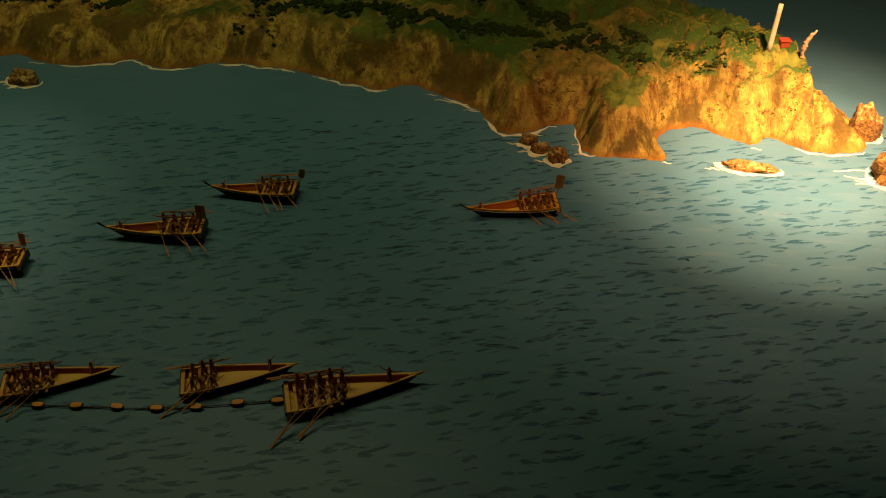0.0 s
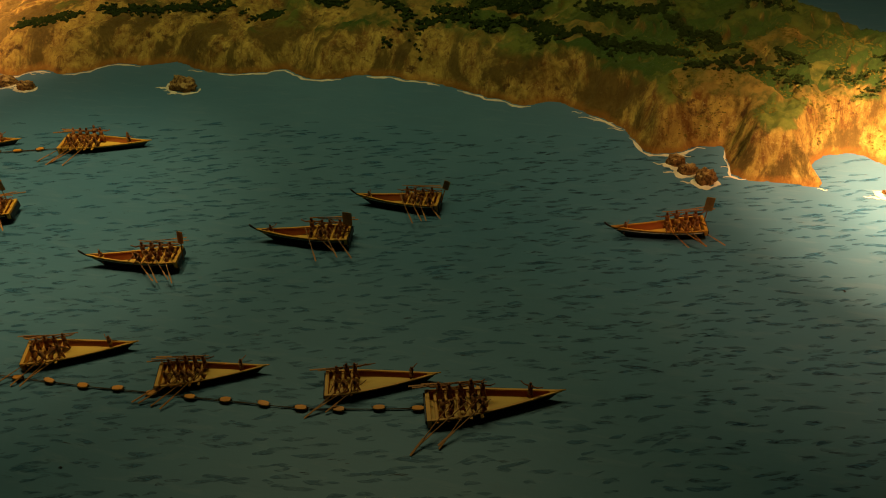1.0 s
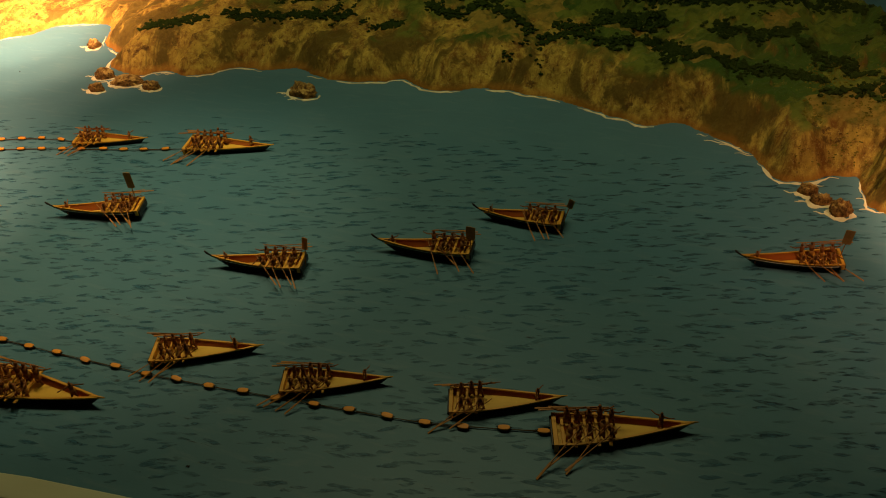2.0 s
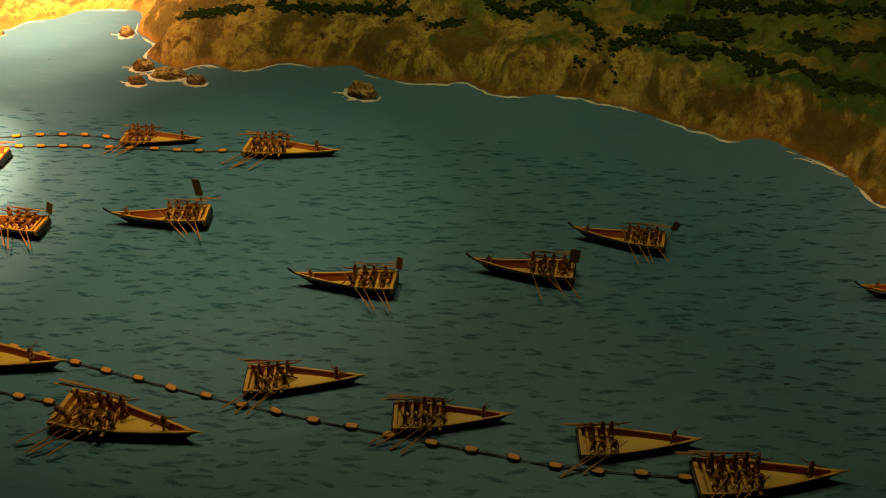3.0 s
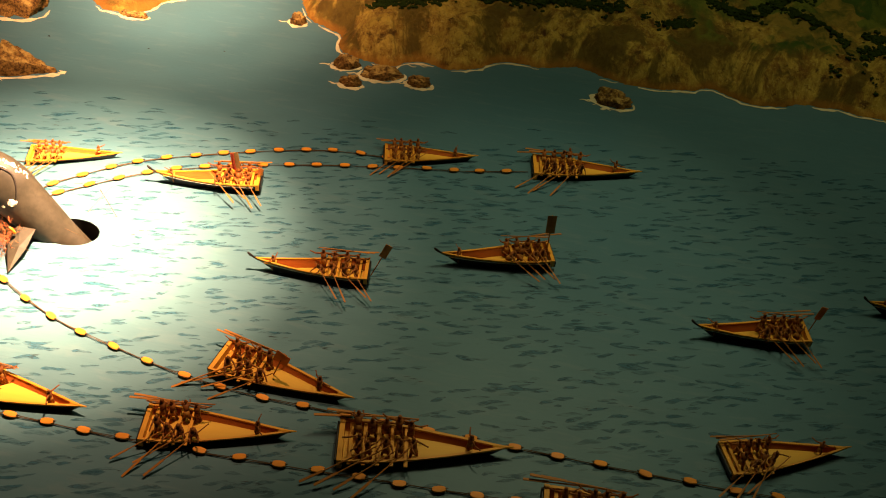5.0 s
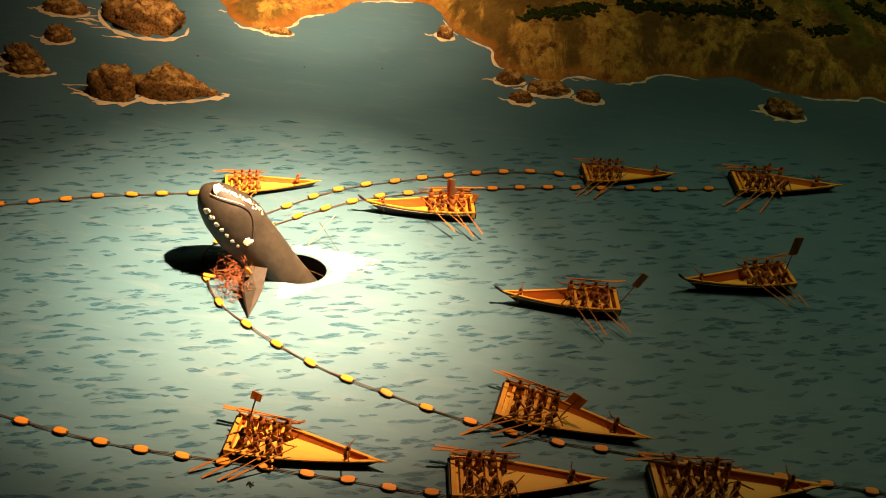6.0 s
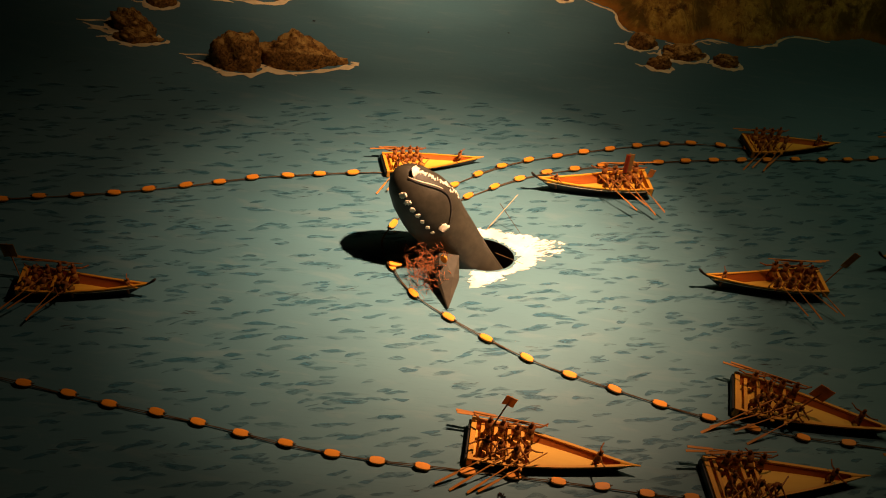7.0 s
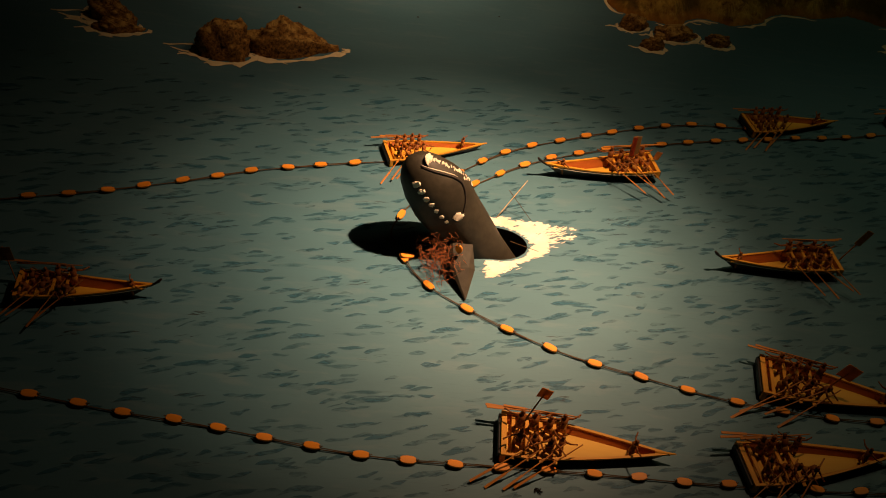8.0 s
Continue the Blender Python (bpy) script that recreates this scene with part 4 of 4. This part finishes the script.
# ---- the whale ----
def whale():
    base = tagged(new("whale"), "dark grey model whale breaching, with net cords on its flipper", "whale")
    base.matrix_basis = pose(-3.563, 2.104, 0)
    # local frame: the body leans towards -x; u runs from below the sea to the snout
    lean = pose(0, 0, 0, 0, -39, 0)
    rows, steps, ring = [], 30, 24
    for i in range(steps + 1):
        s = i / steps
        along = -0.10 + 0.418 * s
        r = np.interp(s, [0, 0.2, 0.45, 0.65, 0.8, 0.9, 0.96, 1.0], [0.052, 0.056, 0.068, 0.074, 0.066, 0.052, 0.036, 0.009])
        hump = 0.010 * math.exp(-((s - 0.72) / 0.12) ** 2)
        for k in range(ring):
            a = math.tau * k / ring
            ca, sa = math.cos(a), math.sin(a)
            rows.append(lean @ Vector((ca * (r * 1.02 + hump * max(ca, 0)) + 0.02 * max(0, s - 0.6), sa * r * 0.86, along)))
    faces = [(i * ring + k, i * ring + (k + 1) % ring, (i + 1) * ring + (k + 1) % ring, (i + 1) * ring + k) for i in range(steps) for k in range(ring)]
    faces += [tuple(range(ring))[::-1], tuple(range(steps * ring, (steps + 1) * ring))]
    hang("body", mesh_of("body", rows, faces, M["whale"], True), base)

    def skin(s, deg, out=0.0):
        along = -0.10 + 0.418 * s
        r = float(np.interp(s, [0, 0.2, 0.45, 0.65, 0.8, 0.9, 0.96, 1.0], [0.052, 0.056, 0.068, 0.074, 0.066, 0.052, 0.036, 0.009]))
        hump = 0.010 * math.exp(-((s - 0.72) / 0.12) ** 2)
        ca, sa = math.cos(radians(deg)), math.sin(radians(deg))
        return lean @ Vector((ca * (r * 1.02 + out + hump * max(ca, 0)) + 0.02 * max(0, s - 0.6), sa * (r * 0.86 + out), along))

    def callus(s, deg, size, seed):
        bm = bmesh.new()
        bmesh.ops.create_icosphere(bm, subdivisions=3, radius=size)
        for v in bm.verts:
            v.co *= 1 + 0.42 * fbm(v.co.x * 260 + seed, v.co.y * 260, v.co.z * 260, 4)
            v.co.z = v.co.z * 0.20 + size * 0.10 * fbm(v.co.x * 900 + seed, v.co.y * 900, 1.0, 2)
        at = skin(s, deg, -size * 0.10)
        up = (skin(s, deg, 0.01) - skin(s, deg, 0.0)).to_track_quat("Z", "Y").to_matrix().to_4x4()
        hang("callosity", mesh_bm("callosity", bm, M["callus"], True), base, Matrix.Translation(at) @ up, "rough white callosity")

    # mouth line, arching from the snout to below the eye
    path = [skin(0.955 - 0.36 * t, -62 + 38 * math.sin(t * 2.6) - 34 * max(0, t - 0.6), 0.0005) for t in [k / 24 for k in range(25)]]
    v, f = tube(path, [0.0010 + 0.0020 * math.sin(math.pi * k / 24) for k in range(25)], 6)
    hang("mouth", mesh_of("mouth", v, f, M["crease"], True), base)
    lip = [skin(0.962 - 0.36 * t, -58 + 38 * math.sin(t * 2.6), 0.0015) for t in [k / 20 for k in range(11)]]
    v, f = tube(lip, [0.0005 + 0.0016 * math.sin(math.pi * k / 10) for k in range(11)], 5)
    hang("lip_line", mesh_of("lip_line", v, f, M["callus"], True), base)
    # the eye, built as one more white callosity
    callus(0.60, -65, 0.0130, 3)
    for k in range(7):
        callus(0.885 - 0.046 * k, -101 + 2.0 * k, 0.0108 * 0.86 ** k, k * 5.0)
    callus(0.945, -22, 0.0150, 31)
    rng = random.Random(12)
    for k in range(46):
        callus(0.955 - 0.0068 * k + rng.uniform(-0.006, 0.006), -14 + 20 * k / 45 + rng.gauss(0, 5), rng.uniform(0.0022, 0.0058) * (1 - k / 90), 40 + k)
    # the flipper, pointing to the visitors and down to the sea
    tip, root_a, root_b = Vector((-0.040, -0.196, 0.006)), Vector((-0.030, -0.048, 0.042)), Vector((-0.080, -0.045, 0.050))
    mid = Vector((-0.024, -0.125, 0.030))
    far = Vector((-0.072, -0.125, 0.035))
    th = Vector((0.006, 0.0, 0.008))
    outline = [root_a, mid, tip, far, root_b]
    thick = [1.0, 0.7, 0.12, 0.55, 1.0]
    vs = [p + th * q for p, q in zip(outline, thick)] + [p - th * q for p, q in zip(outline, thick)]
    cen = sum(outline, Vector()) / 5
    vs += [cen + Vector((0.014, -0.020, 0.012)), cen - th * 1.9]
    fs = [(i, (i + 1) % 5, 10) for i in range(5)] + [(5 + (i + 1) % 5, 5 + i, 11) for i in range(5)] + [(i, 5 + i, 5 + (i + 1) % 5, (i + 1) % 5) for i in range(5)]
    hang("flipper", mesh_of("flipper", vs, fs, M["whale"]), base)
    # the torn net round the flipper
    rng = random.Random(21)
    verts, faces = [], []
    for k in range(230):
        c = Vector((-0.098 + rng.gauss(0, 0.024), -0.096 + rng.gauss(0, 0.026), max(0.006, 0.034 + rng.gauss(0, 0.026))))
        d = Vector((rng.gauss(0, 1), rng.gauss(0, 1), rng.gauss(0, 1.2))).normalized()
        e = Vector((rng.gauss(0, 1), rng.gauss(0, 1), rng.gauss(0, 1))).normalized()
        l = rng.uniform(0.012, 0.034)
        path = [c + d * l * (t - 0.5) + e * l * 0.35 * math.sin(t * 5 + k) for t in (0, 0.2, 0.4, 0.6, 0.8, 1.0)]
        path = [Vector((p.x, p.y, max(p.z, 0.003))) for p in path]
        v, f = tube(path, 0.0005, 4)
        n = len(verts)
        verts += v
        faces += [tuple(n + i for i in q) for q in f]
    hang("net_tangle", mesh_of("net_tangle", verts, faces, M["net"]), base, label="tangled reddish brown net cords")
    for x, y, z, a in ((-0.062, -0.10, 0.075, 70), (-0.175, -0.07, 0.012, 10)):
        hang("float", FLOAT, base, pose(x, y, z, 0, a if z > 0.05 else 5, a))


whale()


def harpoons():
    for a, b, r, stuff, text in (((-3.515, 2.205, 0.004), (-3.445, 2.265, 0.085), 0.0012, "pale", "pale wooden harpoon shaft beside the whale"),
                                 ((-3.488, 2.25, 0.06), (-3.425, 2.205, 0.004), 0.0010, "rope", "thin dark harpoon shaft beside the whale"),
                                 ((-3.50, 2.055, 0.066), (-3.43, 2.045, 0.05), 0.0008, "rope", "thin dark harpoon shaft beside the whale")):
        stick("harpoon", a, b, r, r * 0.7, M[stuff], text, "harpoon", 6)


harpoons()


def splash():
    """A fan of brushed white strokes that spreads away from the pit."""
    rng = random.Random(8)
    verts, faces = [], []
    for k in range(5200):
        u = min(abs(rng.gauss(0, 0.50)), 1.2) if k > 2600 else rng.uniform(0, 0.80)
        half = 0.104 - 0.070 * u + 0.010 * fbm(u * 6, 2.0)
        x = PIT[0] - 0.016 + 0.178 * u + rng.gauss(0, 0.006)
        y = PIT[1] - 0.014 + 0.060 * u + rng.uniform(-1, 1) * half * (0.85 + 0.25 * rng.random())
        l, w, t = rng.uniform(0.004, 0.012), rng.uniform(0.0006, 0.0015), rng.gauss(0.30, 0.28)
        if k < 2600:
            l, w = l * 1.2, w * 2.2
        if fbm(x * 38, y * 70, 3.0) > 0.20 + 0.35 * (1 - u):
            continue
        if ((x - PIT[0]) / (PIT[2] + 0.011)) ** 2 + ((y - PIT[1]) / (PIT[3] + 0.007)) ** 2 < 1.06:
            continue
        n = len(verts)
        z = 0.0011 + 0.00000025 * k
        for i in range(8):
            q = math.tau * i / 8
            px, py = l * math.cos(q) * (0.8 + 0.3 * rng.random()), w * math.sin(q)
            verts.append((x + px * math.cos(t) - py * math.sin(t), y + px * math.sin(t) + py * math.cos(t), z))
        faces.append(tuple(range(n, n + 8)))
    tagged(new("splash_foam", mesh_of("splash_foam", verts, faces, M["spray"])), "white brushed splash foam beside the whale", "foam", kind="stuff")


splash()


def wave_strokes():
    """Short brushed wavelets in rough rows, thinning out towards the coast."""
    rng = random.Random(17)
    verts, faces, thin_v, thin_f = [], [], [], []

    def dab(vs, fs, x, y, l, w, t, z, crest):
        """One stroke: a wavy spindle with uneven tapering ends."""
        n, cut = len(vs), 10
        bow, wob, sway = rng.uniform(-0.3, 0.4), rng.uniform(0, 6.3), rng.uniform(0.0, 0.16)
        top, low = [], []
        for i in range(cut + 1):
            u = i / cut
            mid = bow * w * math.sin(math.pi * u) + sway * w * math.sin(u * 6 + wob)
            fat = math.sin(math.pi * u ** crest) ** 0.75 if 0 < i < cut else 0.0
            top.append((u, mid + 0.5 * w * fat * (1 + 0.16 * math.sin(u * 9 + wob * 2))))
            low.append((u, mid - 0.5 * w * fat * (1 + 0.16 * math.sin(u * 11 + wob))))
        for u, v in top + low[cut - 1:0:-1]:
            px = (u - 0.5) * l
            vs.append((x + px * math.cos(t) - v * math.sin(t), y + px * math.sin(t) + v * math.cos(t), z))
        fs.append(tuple(range(n, len(vs)))[::-1])

    def dry(px, py):
        return ((px - PIT[0]) / (PIT[2] + 0.04)) ** 2 + ((py - PIT[1]) / (PIT[3] + 0.03)) ** 2 > 1

    rows = 0
    y = 1.29
    while y < 3.12:
        x = -5.6 + 0.033 * (rows % 2)
        while x < 1.9:
            px, py = x + rng.gauss(0, 0.026), y + rng.gauss(0, 0.016)
            fade = py - 0.45 * min(1.0, max(0.0, (px + 4.5) / 3.6))
            crowd = 0.85 + 0.5 * fbm(px * 2.3, py * 4.0, 7.0)
            keep = min(1.0, max(0.0, (2.74 - fade) / 0.24)) * crowd
            if rng.random() < keep and dry(px, py):
                big = rng.random()
                l = 0.030 + 0.052 * big * big + 0.016 * rng.random()
                w = rng.uniform(0.0075, 0.0125) * (0.65 + l * 7)
                t = rng.gauss(0.26, 0.11)
                dab(verts, faces, px, py, l, w, t, 0.0006 + 0.0002 * rng.random(), rng.choice((0.6, 0.8, 1.0, 1.4)))
                if rng.random() < 0.32:
                    dab(verts, faces, px + l * rng.uniform(0.2, 0.6), py + rng.uniform(-0.012, 0.012), l * rng.uniform(0.4, 0.9), w * rng.uniform(0.35, 0.8), t + rng.gauss(0, 0.08), 0.0004, 1.0)
            x += 0.055
        y += 0.036
        rows += 1
    for k in range(420):
        cx, cy, t = rng.uniform(-5.2, 0.9), rng.uniform(1.15, 2.75), rng.gauss(0.2, 0.08)
        run = rng.uniform(0.01, 0.045)
        for j in range(rng.randint(2, 8)):
            along = rng.uniform(-run, run)
            px, py = cx + along, cy + along * t + rng.gauss(0, 0.0035)
            if dry(px, py):
                dab(thin_v, thin_f, px, py, rng.uniform(0.006, 0.034), rng.uniform(0.0006, 0.0017), t + rng.gauss(0, 0.09), 0.0009, 1.0)
    tagged(new("wave_strokes", mesh_of("wave_strokes", verts, faces, M["stroke"])), "short blue grey brushed wavelets painted across the sea", "wavelets", kind="stuff")
    tagged(new("dry_strokes", mesh_of("dry_strokes", thin_v, thin_f, M["stroke_thin"])), "thin dark dry brush marks on the painted sea", "brush marks", kind="stuff")


wave_strokes()


# dark specks of unknown stuff; the weed curls are an invented shape
def weed(x, y, size):
    rng = random.Random(int(x * -100))
    verts, faces = [], []
    for k in range(9):
        a = rng.uniform(0, math.tau)
        v, f = tube([(0, 0, 0.001), (size * 0.5 * math.cos(a), size * 0.5 * math.sin(a), size * 0.5), (size * math.cos(a + 0.6), size * math.sin(a + 0.6), 0.001)], size * 0.14, 5)
        n = len(verts)
        verts += v
        faces += [tuple(n + i for i in q) for q in f]
    ob = tagged(new("dark_speck", mesh_of("dark_speck", verts, faces, M["black"])), "tiny black curled speck on the painted sea", "seaweed", "curls of weed on the sea")
    ob.matrix_basis = pose(x, y, 0)


for x, y, size in ((-3.475, 1.425, 0.008), (-1.37, 1.36, 0.005), (0.55, 2.36, 0.006), (-4.10, 3.14, 0.005), (-3.72, 3.16, 0.004), (-3.45, 3.22, 0.004)):
    weed(x, y, size)


# ---- lamp housings under the ceiling ----
def housing(eye, target):
    bm = bmesh.new()
    bmesh.ops.create_cone(bm, cap_ends=False, segments=20, radius1=0.075, radius2=0.05, depth=0.16, matrix=pose(0, 0, 0.05))
    bmesh.ops.create_cone(bm, cap_ends=True, segments=20, radius1=0.05, radius2=0.04, depth=0.02, matrix=pose(0, 0, 0.14))
    base = tagged(new("spotlight"), "black cylindrical spotlight hung from the ceiling", "lamp", "spotlights over the diorama")
    base.matrix_basis = look(eye, target)
    hang("shade", mesh_bm("shade", bm, M["lamp"], True), base)
    top = base.matrix_basis.inverted() @ Vector((eye[0], eye[1], 2.8))
    v, f = tube([(0, 0, 0.14), top], 0.012, 8)
    hang("stem", mesh_of("stem", v, f, M["lamp"]), base)


# the added fill over the boats gets an invented housing too
for n, e, a, lobes in SPOTS:
    housing(e, a)
